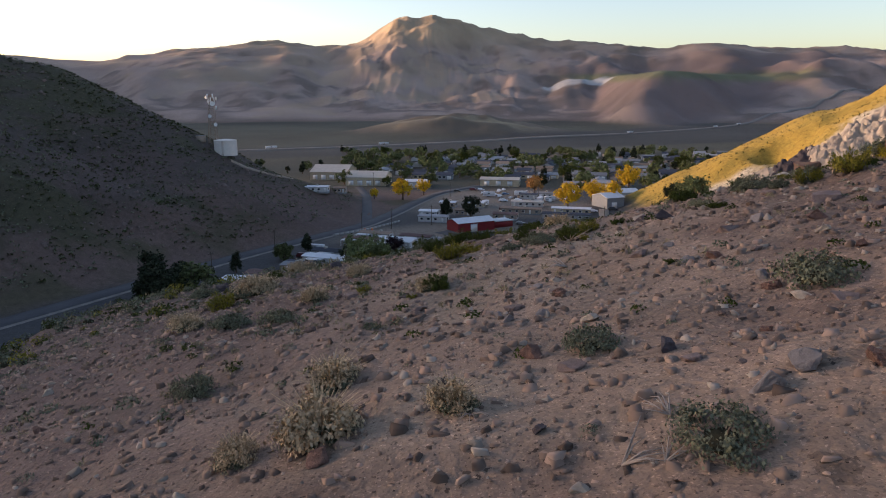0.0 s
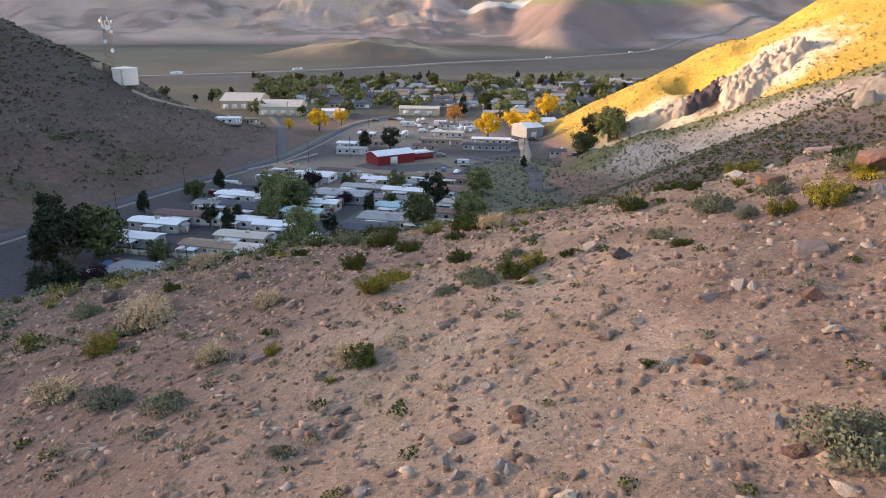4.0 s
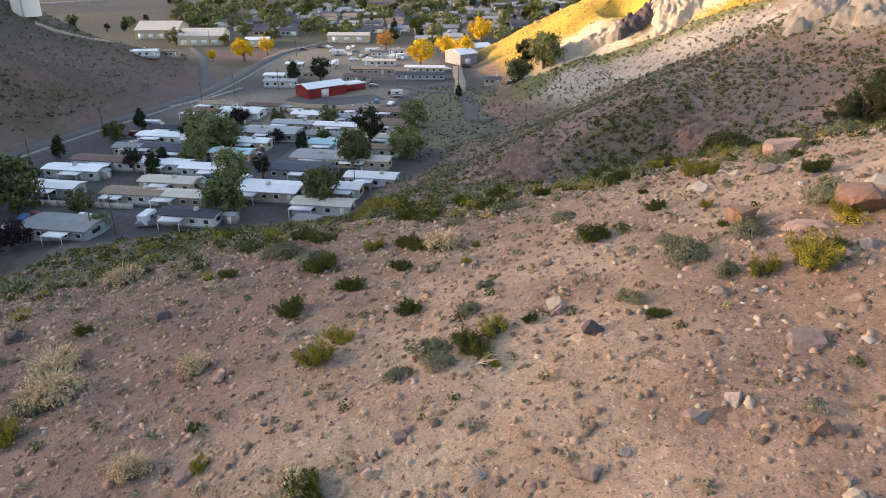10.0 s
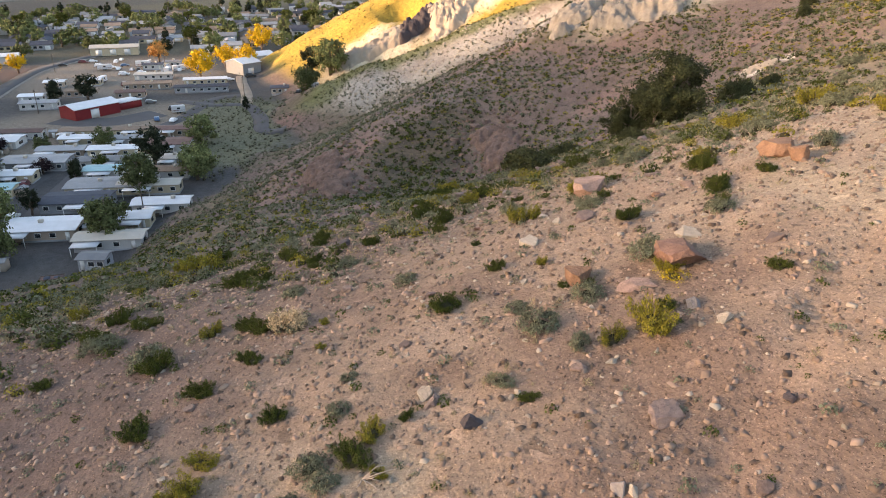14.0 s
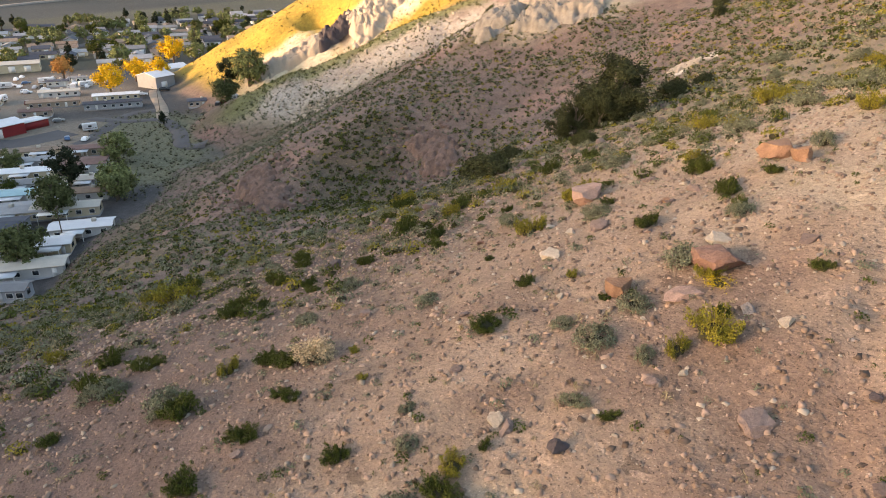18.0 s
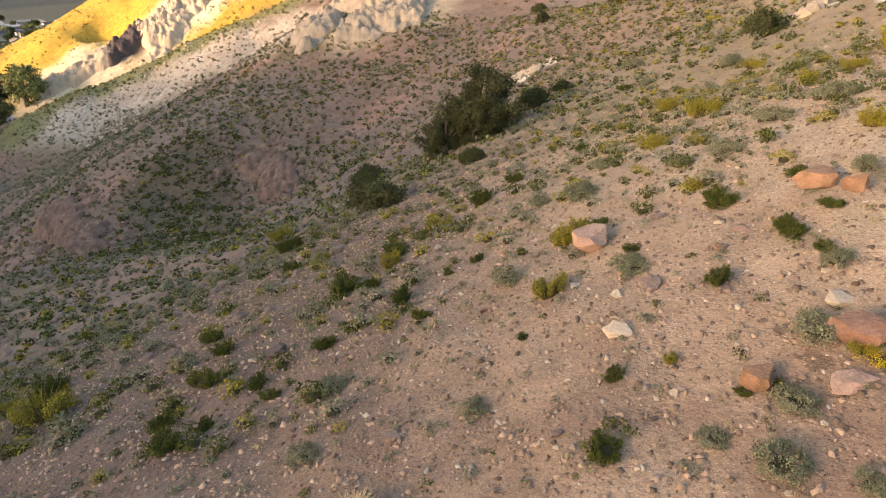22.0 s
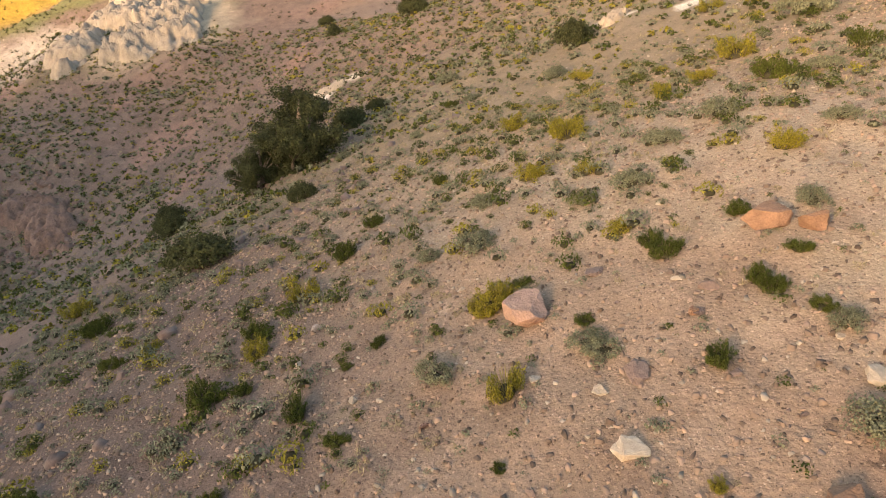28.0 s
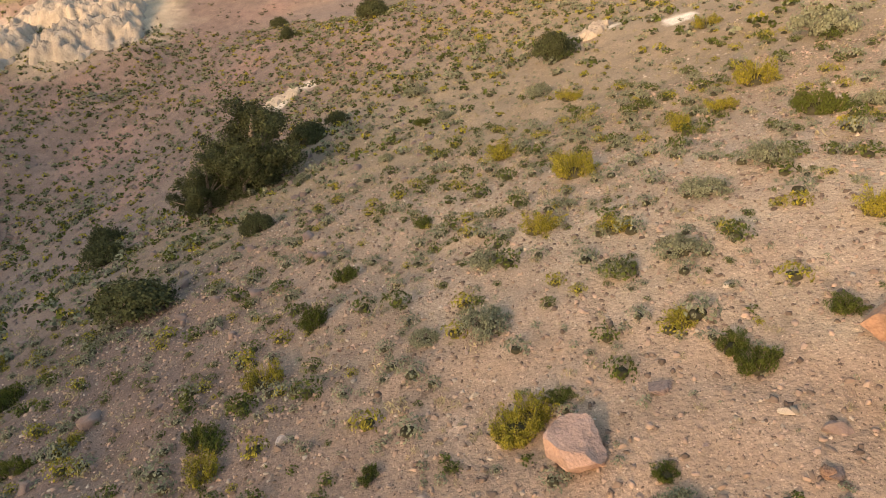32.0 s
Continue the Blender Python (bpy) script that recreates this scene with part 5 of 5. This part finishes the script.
CARS = [(-52.3, 224.4), (-48.5, 226.2), (-56.1, 223.2), (-46.1, 259.5), (-48.3, 255.9), (-43.8, 260.8), (-24.7, 195.8), (-23.1, 200), (-21.6, 203.4),
    (-29, 188.1), (-27, 190), (-33.3, 170.4), (-20.9, 227), (-7.9, 227), (10.2, 251), (6.7, 237.8), (25.3, 273.2), (37.3, 290.7), (42.4, 285.7),
    (46.6, 305.3), (40.4, 323.7), (37, 337.9), (36.2, 368.9), (-57.3, 179.9), (-59.5, 182.2), (-48.3, 177.7), (-61.6, 181.3), (82.2, 359),
    (93.7, 364.1), (5.3, 342.5), (90.9, 282.8), (95.3, 285.4), (12, 232), (21.1, 230.7), (-11.3, 199.7), (43.6, 425.4), (36.8, 422), (48.1, 407.9),
    (91.8, 374.9), (15, 440.6), (25.4, 446.2), (-63.6, 175.1)]
TREES_A = [("n", -71, 181, 12.2), ("n", -82, 201, 9.4), ("t", -66, 188, 9.6), ("t", -50, 183, 3.5), ("n", -67, 234, 3.6), ("n", -48, 264, 3.8),
    ("t", -25, 230, 5.5), ("t", -15, 174, 6), ("t", -15, 196, 5.4), ("n", -7, 201, 3), ("u", -15, 266, 4.4), ("t", -18, 232, 7), ("u", -3, 238, 3.2),
    ("n", 5, 226, 3.4), ("g", 12, 233, 2.7), ("t", 16, 258, 3.9), ("t", 8, 176, 6.1), ("t", 19, 206, 7.2), ("n", 26, 224, 5.8), ("t", 35, 211, 7),
    ("t", 45, 250, 7), ("n", 18, 336, 6.2), ("n", -37, 211, 3.6), ("n", -35, 217, 3.3), ("n", -43, 215, 3.3), ("t", 95, 284, 7.1)]
TREES_B = [("t", 111, 299, 9.7), ("n", 106, 308, 6.9), ("n", -36, 204, 2.4), ("t", -26, 217, 4), ("t", -28, 253, 5.4), ("t", -54, 251, 4.3),
    ("n", 6, 341, 5.1), ("t", -2, 263, 3), ("n", -62, 154, 6.5), ("n", -64, 148, 7.1), ("u", -59, 163, 4.1), ("t", -43, 170, 2.4), ("n", 72, 293, 2.5),
    ("t", -20, 238, 6.1), ("n", -77, 181, 6.8), ("n", -74, 204, 6.5), ("n", -30, 241, 3.6)]
for n, (roof, x, y, length, wall) in enumerate(HOMES_A):
    mobile_home(x, y, length, roof, wall, seed=n, depth=9.0 if length > 15.5 and n > 9 else 5.6)
taken = [(x + 2, y + 3) for _, x, y, _, _ in HOMES_A]
fill = random.Random(4)
for row in range(11):
    for k in range(7):
        x, y = -62 + 18.5 * 0.93 * k + 0.37 * 12.5 * row, 196 - 18.5 * 0.37 * k + 0.93 * 12.5 * row
        gap = float(near_line(np.array([x]), np.array([y]), RAIL_LINE)[0])
        if gap < 11 or ground_z(x, y) > 1.2 or y > 292 or (x > 2 and y > 276) or x > 34 or min(math.hypot(x + 2 - a, y + 3 - b) for a, b in taken) < 10.5:
            continue
        taken.append((x + 2, y + 3))
        mobile_home(x, y, fill.uniform(12, 17), fill.choice("WCGTBDGTW"), fill.choice((0, 0, 1, 2, 3)), seed=200 + len(taken), depth=5.4)
for n, (roof, x, y, length, wall) in enumerate(HOMES_B):
    mobile_home(x, y, length, roof, wall, turn=-16, seed=50 + n, name="small_house", group="houses by the yard", depth=6.5, awning=False)


def shed(x, y, z, length, depth, tall, turn, wall, roof, label, name, openings=2):
    ob = holder(name, pose(x, y, z, 0, 0, turn), label, "building")
    a = length / 2
    rise = depth * 0.14
    part("wall", mesh(name + "_walls", *house_walls(-a, a, 0, depth, tall, rise), wall), ob)
    part("roof", mesh(name + "_roof", *gable(-a, a, 0, depth, tall, rise, 0.4, 0.2), roof), ob)
    for i in range(openings):
        cx = -a + (i + 0.6) * length / (openings + 0.4)
        d = part("roller_door", boxes_mesh("roller_door", [box_v(cx - 1.7, cx + 1.7, -0.08, 0.06, 0, 3.2)], TRIM), ob)
        part("lintel", boxes_mesh("lintel", [box_v(cx - 1.9, cx + 1.9, -0.14, 0.02, 3.2, 3.45)], GREYROOF), d)
    part("window", boxes_mesh("shed_pane", [box_v(a - 0.05, a + 0.05, depth * 0.35, depth * 0.65, 1.2, 2.4)], WINDOW), ob)
    return ob


red = shed(19.0, 307.5, 0, 18.5, 10.5, 4.0, 27, REDWALL, WHITE, "red metal workshop with a white roof beside a paved yard", "red_workshop", 1)
part("side_wing", boxes_mesh("red_wing", [box_v(9.25, 21, 3, 10, -0.4, 2.8)], REDWALL), red)
part("wing_roof", boxes_mesh("red_wing_roof", [box_v(9.7, 21.4, 2.6, 10.4, 2.8, 3.0)], WHITE), red)
for n, (x, y, length, depth) in enumerate([(-76, 512, 27, 30), (-46, 476, 27, 24)]):
    shed(x, y, max(0, ground_z(x, y)), length, depth, 5.2, -8, WALLS[1], CREAM, "long cream metal warehouse with a pale roof", "warehouse", 4)
shed(-12, 462, 0, 14, 9, 3.8, -8, WALLS[0], WHITE, "low white metal workshop in a dirt yard", "workshop", 2)
shed(44, 470, 0, 26, 10, 4, -12, WALLS[1], CREAM, "long cream metal shed", "long_shed", 3)
shed(97, 372, 0, 11, 14, 5.5, 22, WALLS[3], WHITE, "pale grey metal barn at the ridge foot", "metal_barn", 1)
shed(110, 396, 0.5, 14, 12, 4.5, 10, WALLS[0], WHITE, "white building at the foot of the sunlit ridge", "white_building", 1)
for x, y, ln in ((-60, 360, 12), (-50, 374, 6)):
    mobile_home(x, y, ln, "W" if ln > 8 else "T", 0 if ln > 8 else 2, turn=-4, seed=int(ln), depth=5, awning=False, name="hillside_house", group="houses on the hill shoulder")
mobile_home(2.6, 159.0, 5.5, "G", 3, turn=-30, depth=4, tall=2.6, seed=91, awning=False, name="camper_trailer", group="trailers at the slope foot")

bin_m = holder("scrap_container", pose(-4.8, 155.0, ground_z(-4.8, 155.0), 0, 0, -12), "rusty dark scrap container at the foot of the slope", "container")
part("body", box_mesh("container_body", -2.1, 2.1, -0.9, 0.9, -0.2, 1.5, BROWNROOF, -0.12), bin_m)
part("rim", boxes_mesh("container_rim", [box_v(-2.3, 2.3, -1.1, -0.98, 1.5, 1.62), box_v(-2.3, 2.3, 0.98, 1.1, 1.5, 1.62), box_v(-2.3, -2.18, -0.98, 0.98, 1.5, 1.62), box_v(2.18, 2.3, -0.98, 0.98, 1.5, 1.62)], WOOD), bin_m)
part("scrap", boxes_mesh("container_scrap", [box_v(-1.6, -0.2, -0.7, 0.6, 1.2, 1.75, 0.2), box_v(0.1, 1.7, -0.6, 0.7, 1.2, 1.6, 0.3)], DARKROOF), bin_m)

# garden sheds beside the homes
SHED_WALL = boxes_mesh("garden_shed_wall", [box_v(-1.5, 1.5, 0, 2.4, -0.4, 2.0)], WALLS[2])
SHED_ROOF = mesh("garden_shed_roof", *gable(-1.5, 1.5, 0, 2.4, 2.0, 0.5, 0.2, 0.1), GREYROOF)
SHED_DOOR = boxes_mesh("garden_shed_door", [box_v(-0.5, 0.5, -0.06, 0.04, 0, 1.8)], TRIM)
g = random.Random(29)
for n, (px, py) in enumerate(taken):
    if n % 2:
        continue
    x, y = px + g.uniform(7, 9), py + g.uniform(-5, -2)
    if ground_z(x, y) > 1.0:
        continue
    ob = holder("garden_shed", pose(x, y, 0, 0, 0, g.choice((-22, 68))), "small tan garden shed between mobile homes", "shed", "sheds in the trailer park")
    part("wall", SHED_WALL, ob)
    part("roof", SHED_ROOF, ob)
    part("door", SHED_DOOR, ob)

# far houses of the valley town, street by street
FAR_WALLS = [mesh("far_walls_" + str(k), *house_walls(-6, 6, -4, 4, 2.8, 1.6), WALLS[k]) for k in range(4)]
FAR_ROOFS = [mesh("far_roof_" + str(i), *gable(-6, 6, -4, 4, 2.8, 1.6, 0.4), m_) for i, m_ in enumerate((DARKROOF, GREYROOF, TANROOF, DARKROOF, GREYROOF))]
FAR_PANE = boxes_mesh("far_pane", [box_v(-0.9, 0.9, -4.06, -3.95, 1.0, 2.2)], WINDOW)
FAR_GARAGE = boxes_mesh("far_garage_door", [box_v(-1.5, 1.5, -4.06, -3.95, -0.2, 2.3)], TRIM)
g = random.Random(17)
far_sites = []
for row in range(13):
    for k in range(19):
        x = -64 + k * 19 + g.uniform(-4, 4) + row * 4.5
        y = 452 + row * 21 + g.uniform(-4, 4) + k * 1.5
        if 452 < y < 500 and x < 90 or x > 0.62 * y - 40 or x > 330 or g.random() < 0.16 or (-95 < x < -25 and y < 545):
            continue
        far_sites.append((x, y))
for n, (x, y) in enumerate(far_sites):
    wall, roof = g.choice((0, 0, 1, 2, 3)), g.choice((0, 1, 2, 3, 3, 4))
    ob = holder("house", pose(x, y, max(-2.0, ground_z(x, y)), 0, 0, g.choice((-12, -12, 78)) + g.uniform(-5, 5)),
                f"{WALL_WORDS[wall]} single-storey house with a {('dark', 'grey', 'brown', 'dark', 'grey')[roof]} roof", "house", "houses of the valley town")
    ob.scale = (g.uniform(0.85, 1.25), g.uniform(0.85, 1.2), g.uniform(0.9, 1.15))
    part("wall", FAR_WALLS[wall], ob)
    part("roof", FAR_ROOFS[roof], ob)
    for dx in (-3.6, -0.4):
        part("window", FAR_PANE, ob).location.x = dx
    part("garage_door", FAR_GARAGE, ob).location.x = 3.4


# ---- town trees ----
TOWN_TREES = {
    "t": [tree_meshes("broadleaf", LEAVES["t"], 100 + i, 6.6, 2.9, 70, 56, 0.3, shape="low", squash=1.1) for i in range(3)],
    "n": [tree_meshes("dark_conifer", LEAVES["n"], 110 + i, 7.2, 2.5, 60, 56, 0.28, shape="cone" if i else "round") for i in range(3)],
    "u": [tree_meshes("purple_leaf", LEAVES["u"], 120 + i, 5.6, 2.9, 60, 50, 0.28, shape="low") for i in range(2)],
    "a": [tree_meshes("yellow_leaf", LEAVES["a"], 130 + i, 7.5, 3.2, 60, 50, 0.34) for i in range(2)],
    "w": [tree_meshes("orange_leaf", LEAVES["w"], 140, 6.5, 3.2, 50, 40, 0.36)],
    "g": [tree_meshes("green_round", LEAVES["g"], 150, 6.0, 2.8, 50, 40, 0.33)],
    "T": [tree_meshes("far_broadleaf", LEAVES["t"], 160 + i, 6.0, 3.2, 26, 26, 0.6, shape="low") for i in range(2)],
    "N": [tree_meshes("far_evergreen", LEAVES["n"], 170 + i, 7.0, 2.4, 26, 26, 0.55, shape="cone") for i in range(2)],
}
TREE_WORDS = {"t": "leafy green tree between houses", "n": "dark evergreen tree between houses", "u": "small dark purple-leaved tree by a house",
              "a": "bright yellow-leaved tree in the town", "w": "orange-leaved tree in the town", "g": "round bright green tree by a street",
              "T": "leafy olive tree among town houses", "N": "dark evergreen among town houses"}


def town_tree(kind, x, y, r, n):
    ms = TOWN_TREES[kind]
    put_tree({"a": "yellow_tree", "w": "orange_tree", "n": "evergreen_tree", "N": "evergreen_tree", "u": "purple_tree"}.get(kind, "tree"), ms[n % len(ms)], x, y, n * 1.3, r / 3.0, TREE_WORDS[kind])


for n, (kind, x, y, r) in enumerate(TREES_A + TREES_B):
    town_tree(kind, x, y, min(r, 8.0 if r > 9 else 5.8) * 0.92, n)
for n, (x, y, r, kind) in enumerate([(-18, 407, 5.2, "a"), (-6, 428, 4.2, "a"), (71, 369, 6, "a"), (90, 398, 5, "a"), (97, 383, 5, "a"), (123, 443, 6.5, "a"), (62, 430, 5, "w"), (-34, 405, 2.4, "a")]):
    town_tree(kind, x, y, r, n)
for n in range(250):
    row = n % 11
    x, y = -80 + g.random() * 380, 440 + g.random() * 300
    if x > 0.62 * y - 50 or (x < 60 and y < 500 and g.random() < 0.7):
        continue
    town_tree(g.choice("TTTNTg"), x, y, 2.9 + 3.0 * g.random(), n)
for n in range(24):
    town_tree(g.choice("TTTN"), -190 + g.random() * 150, 545 + g.random() * 90, 2.6 + 2.0 * g.random(), n)
for n in range(50):
    town_tree(g.choice("TTN"), -120 + g.random() * 420, 735 + g.random() * 45, 3.0 + 2.2 * g.random(), n)


# ---- vehicles ----
def car_meshes(paint, tall=1.5, length=4.5, back=0.25):
    h = length / 2
    side = [(-h, 0.35), (-h, 0.85), (-h + back, 0.98), (-h + back + 0.55, tall), (h - 2.0, tall), (h - 1.25, 1.0), (h - 0.15, 0.88), (h, 0.7), (h, 0.35)]
    V = [(x, s * (0.88 if z < 1.05 else 0.7), z) for s in (-1, 1) for x, z in side]
    k = len(side)
    F = [tuple(range(k)), tuple(range(2 * k - 1, k - 1, -1))] + [(i, i + k, (i + 1) % k + k, (i + 1) % k) for i in range(k)]
    body = mesh("car_body", V, F, paint)
    glass = boxes_mesh("car_glass", [box_v(-h + back + 0.5, h - 1.75, -0.83, 0.83, 1.04, tall - 0.08, 0.1)], WINDOW)
    return body, glass


WHEEL = mesh("wheel", *tube([(0, -0.11, 0), (0, 0.11, 0)], [0.33, 0.33], 12), RUBBER)
HUB = mesh("wheel_rim", *tube([(0, -0.13, 0), (0, 0.13, 0)], [0.18, 0.18], 8), STEEL)
CAR_WORDS = ["white", "silver", "black", "dark blue", "maroon", "grey"]
CAR_SETS = [(car_meshes(p, t, ln, b), w) for p, w in zip(PAINTS, CAR_WORDS) for t, ln, b in ((1.5, 4.5, 0.25), (1.85, 5.2, 0.08))]


def put_car(x, y, turn, pick):
    (body, glass), word = CAR_SETS[pick % len(CAR_SETS)]
    tall = pick % 2
    ob = holder("van" if tall else "car", pose(x, y, max(ground_z(x, y), 0.0) + 0.08, 0, 0, turn), f"parked {word} {'van' if tall else 'car'} on the paving", "car", "parked vehicles")
    part("body", body, ob)
    part("glazing", glass, ob)
    for sx in (-1.45, 1.4):
        for sy in (-0.8, 0.8):
            w = part("wheel", WHEEL, ob)
            w.location = (sx, sy, 0.33)
            part("rim", HUB, w)
    return ob


for n, (x, y) in enumerate(CARS):
    put_car(x, y, (-22, 68, 60, -15)[n % 4] + 7 * (n % 3), (n * 5 + n // 3) % 12)
for n in range(26):
    put_car(20 + g.random() * 70, 395 + g.random() * 55, g.choice((-15, 70)), (0, 1, 2, 3, 0, 1)[n % 6])


def box_trailer(x, y, turn, length, label, name="box_trailer", z=None):
    ob = holder(name, pose(x, y, max(ground_z(x, y), 0.0) if z is None else z, 0, 0, turn), label, "trailer", "trailers")
    part("body", box_mesh("trailer_body", -length / 2, length / 2, -1.2, 1.2, 0.6, 3.0, WHITE, 0.0, 0.15), ob)
    part("stripe", boxes_mesh("trailer_stripe", [box_v(-length / 2 + 0.2, length / 2 - 0.2, -1.23, 1.23, 1.2, 1.4)], BROWNROOF), ob)
    part("window", boxes_mesh("trailer_pane", [box_v(-0.6, 0.6, -1.24, 1.24, 1.7, 2.4)], WINDOW), ob)
    for sx in (-0.5, 0.5):
        w = part("wheel", WHEEL, ob)
        w.location = (sx, -1.1, 0.33)
        w = part("wheel", WHEEL, ob)
        w.location = (sx, 1.1, 0.33)
    return ob


for n, (x, y, turn, ln) in enumerate([(-33, 172, 70, 5), (-45, 266, -15, 6), (47, 300, -5, 5), (33, 418, -10, 7), (52, 421, -10, 7), (98, 286, 40, 6), (66, 398, 10, 6), (-52, 172, 20, 5), (60, 395, 70, 7), (28, 382, 60, 6)]):
    box_trailer(x, y, turn, ln, "white box camper trailer parked on gravel")
for n, (x, y) in enumerate([(-63, 908), (330, 1195), (560, 1415), (-190, 838), (640, 1494)]):
    box_trailer(x, y, 38, 14, "white long-haul trailer on the highway", "highway_trailer", ground_z(x, y) + 1.4)


# ---- poles, walls, fences ----
def utility_pole(x, y, tall=9.5, turn=62):
    ob = holder("utility_pole", pose(x, y, max(ground_z(x, y), -1), 0, 0, turn), "dark wooden utility pole with a crossarm", "pole", "utility poles")
    part("pole", mesh("pole_shaft", *tube([(0, 0, -0.5), (0, 0, tall)], [0.16, 0.11], 8), WOOD), ob)
    part("crossarm", boxes_mesh("crossarm", [box_v(-1.2, 1.2, -0.07, 0.07, tall - 0.8, tall - 0.62)], WOOD), ob)
    for sx in (-1.1, -0.4, 0.4, 1.1):
        part("insulator", mesh("insulator", *tube([(sx, 0, tall - 0.62), (sx, 0, tall - 0.42)], [0.05, 0.03], 6), CONCRETE), ob)
    return ob


for x, y in [(-44, 167), (-39, 166), (-72, 224), (-29, 228), (-1, 323), (-31, 301), (-19, 314), (5, 350), (78, 318), (-13, 177), (17, 186), (-60, 262), (10, 420), (60, 400), (-40, 470), (130, 520), (100, 560), (20, 560)]:
    utility_pole(x, y)


def panel_wall(name, pts, tall, mat, label, bay=3.0):
    ob = holder(name, pose(pts[0][0], pts[0][1], 0), label, "wall")
    ox, oy = pts[0]
    for (ax, ay), (bx, by) in zip(pts[:-1], pts[1:]):
        L = math.hypot(bx - ax, by - ay)
        n = max(1, round(L / bay))
        for i in range(n):
            t = (i + 0.5) / n
            x, y = ax + (bx - ax) * t, ay + (by - ay) * t
            z = max(ground_z(x, y), 0)
            p = part("panel", boxes_mesh("wall_panel", [box_v(-L / n / 2 + 0.02, L / n / 2 - 0.02, -0.08, 0.08, -0.3, tall)], mat), ob)
            p.matrix_basis = pose(x - ox, y - oy, z, 0, 0, math.degrees(math.atan2(by - ay, bx - ax)))
    return ob


panel_wall("boundary_wall", [(-69, 194), (-54, 188.5), (-38, 183)], 1.5, CREAM, "pale cream boundary wall along the trailer park street")
panel_wall("road_barrier", [(-43, 298), (-29, 312), (-16, 332)], 0.9, CONCRETE, "pale concrete barrier beside the road")
for n, (x, y) in enumerate([(-27.5, 311), (-30.5, 309.5)]):
    ob = holder("traffic_barrel", pose(x, y, ground_z(x, y)), "orange plastic barrel beside the road barrier", "barrel", "roadwork barrels")
    part("drum", mesh("drum", *tube([(0, 0, 0), (0, 0, 0.5), (0, 0, 1.1)], [0.42, 0.38, 0.3], 10), ORANGE), ob)
    part("band", mesh("barrel_band", *tube([(0, 0, 0.6), (0, 0, 0.75)], [0.385, 0.37], 10), TRIM), ob)


# ---- water tank and radio tower ----
tz = ground_z(-102, 350)
tank = holder("water_tank", pose(-101.5, 350, tz - 0.6), "round pale water tank on the shaded hill shoulder", "tank")
part("shell", mesh("tank_shell", *tube([(0, 0, 0), (0, 0, 7.2)], [5.4, 5.4], 40), TANKPAINT), tank)
part("roof", mesh("tank_roof", *tube([(0, 0, 7.2), (0, 0, 7.4), (0, 0, 8.0)], [5.55, 5.5, 0.4], 40), TANKPAINT), tank)
part("ladder", boxes_mesh("tank_ladder", [box_v(-0.3, -0.22, -5.55, -5.45, 0.5, 7.2), box_v(0.22, 0.3, -5.55, -5.45, 0.5, 7.2)] + [box_v(-0.3, 0.3, -5.53, -5.47, 0.8 + 0.4 * i, 0.85 + 0.4 * i) for i in range(16)], STEEL), tank)
tower = holder("radio_tower", pose(-109, 356, ground_z(-109, 356) - 0.5), "tall steel lattice radio tower with dishes on a hill", "tower")
TALL = 25.0


def corner(k, z):
    r = 1.9 - 0.9 * z / TALL
    return Vector((r * (1, -1, -1, 1)[k], r * (1, 1, -1, -1)[k], z))


for k in range(4):
    part("leg", mesh("tower_leg", *tube([corner(k, 0), corner(k, TALL)], [0.16, 0.09], 6), STEEL), tower)
for i in range(12):
    z0, z1 = TALL * i / 12, TALL * (i + 1) / 12
    for k in range(4):
        part("brace", mesh("tower_brace", *tube([corner(k, z0), corner((k + 1) % 4, z1)], [0.07, 0.07], 5), STEEL), tower)
        part("brace", mesh("tower_brace", *tube([corner(k, z1), corner((k + 1) % 4, z1)], [0.06, 0.06], 5), STEEL), tower)
for n, (z, w, r) in enumerate([(23.5, 0.3, 0.9), (22, 2.2, 1.1), (24, 4.0, 0.8), (21, 5.2, 1.2), (19, 1.0, 1.0), (15, 4.6, 0.9), (11, 5.6, 1.0)]):
    c = Vector((math.cos(w) * 2.1, math.sin(w) * 2.1, z))
    o = Vector((math.cos(w), math.sin(w), 0))
    part("dish", mesh("dish", *tube([c, c + o * 0.25, c + o * 0.6], [r * 0.5, r * 0.9, r], 14), TRIM), tower)
for n in range(9):
    w = n * 0.7
    p = Vector((math.cos(w) * 1.6, math.sin(w) * 1.6, 21.5 + (n % 3) * 1.6))
    part("antenna_panel", boxes_mesh("antenna_panel", [box_v(p.x - 0.2, p.x + 0.2, p.y - 0.2, p.y + 0.2, p.z - 1.0, p.z + 1.0)], TRIM), tower)
part("mast", mesh("tower_mast", *tube([(0, 0, TALL - 1), (0, 0, TALL + 3)], [0.08, 0.04], 6), STEEL), tower)
hut = holder("equipment_hut", pose(-114, 352, ground_z(-114, 352)), "small tan equipment hut beside the radio tower", "hut")
part("wall", box_mesh("hut_wall", -2, 2, -1.5, 1.5, -0.6, 2.6, WALLS[2]), hut)
part("roof", boxes_mesh("hut_roof", [box_v(-2.2, 2.2, -1.7, 1.7, 2.6, 2.8)], GREYROOF), hut)
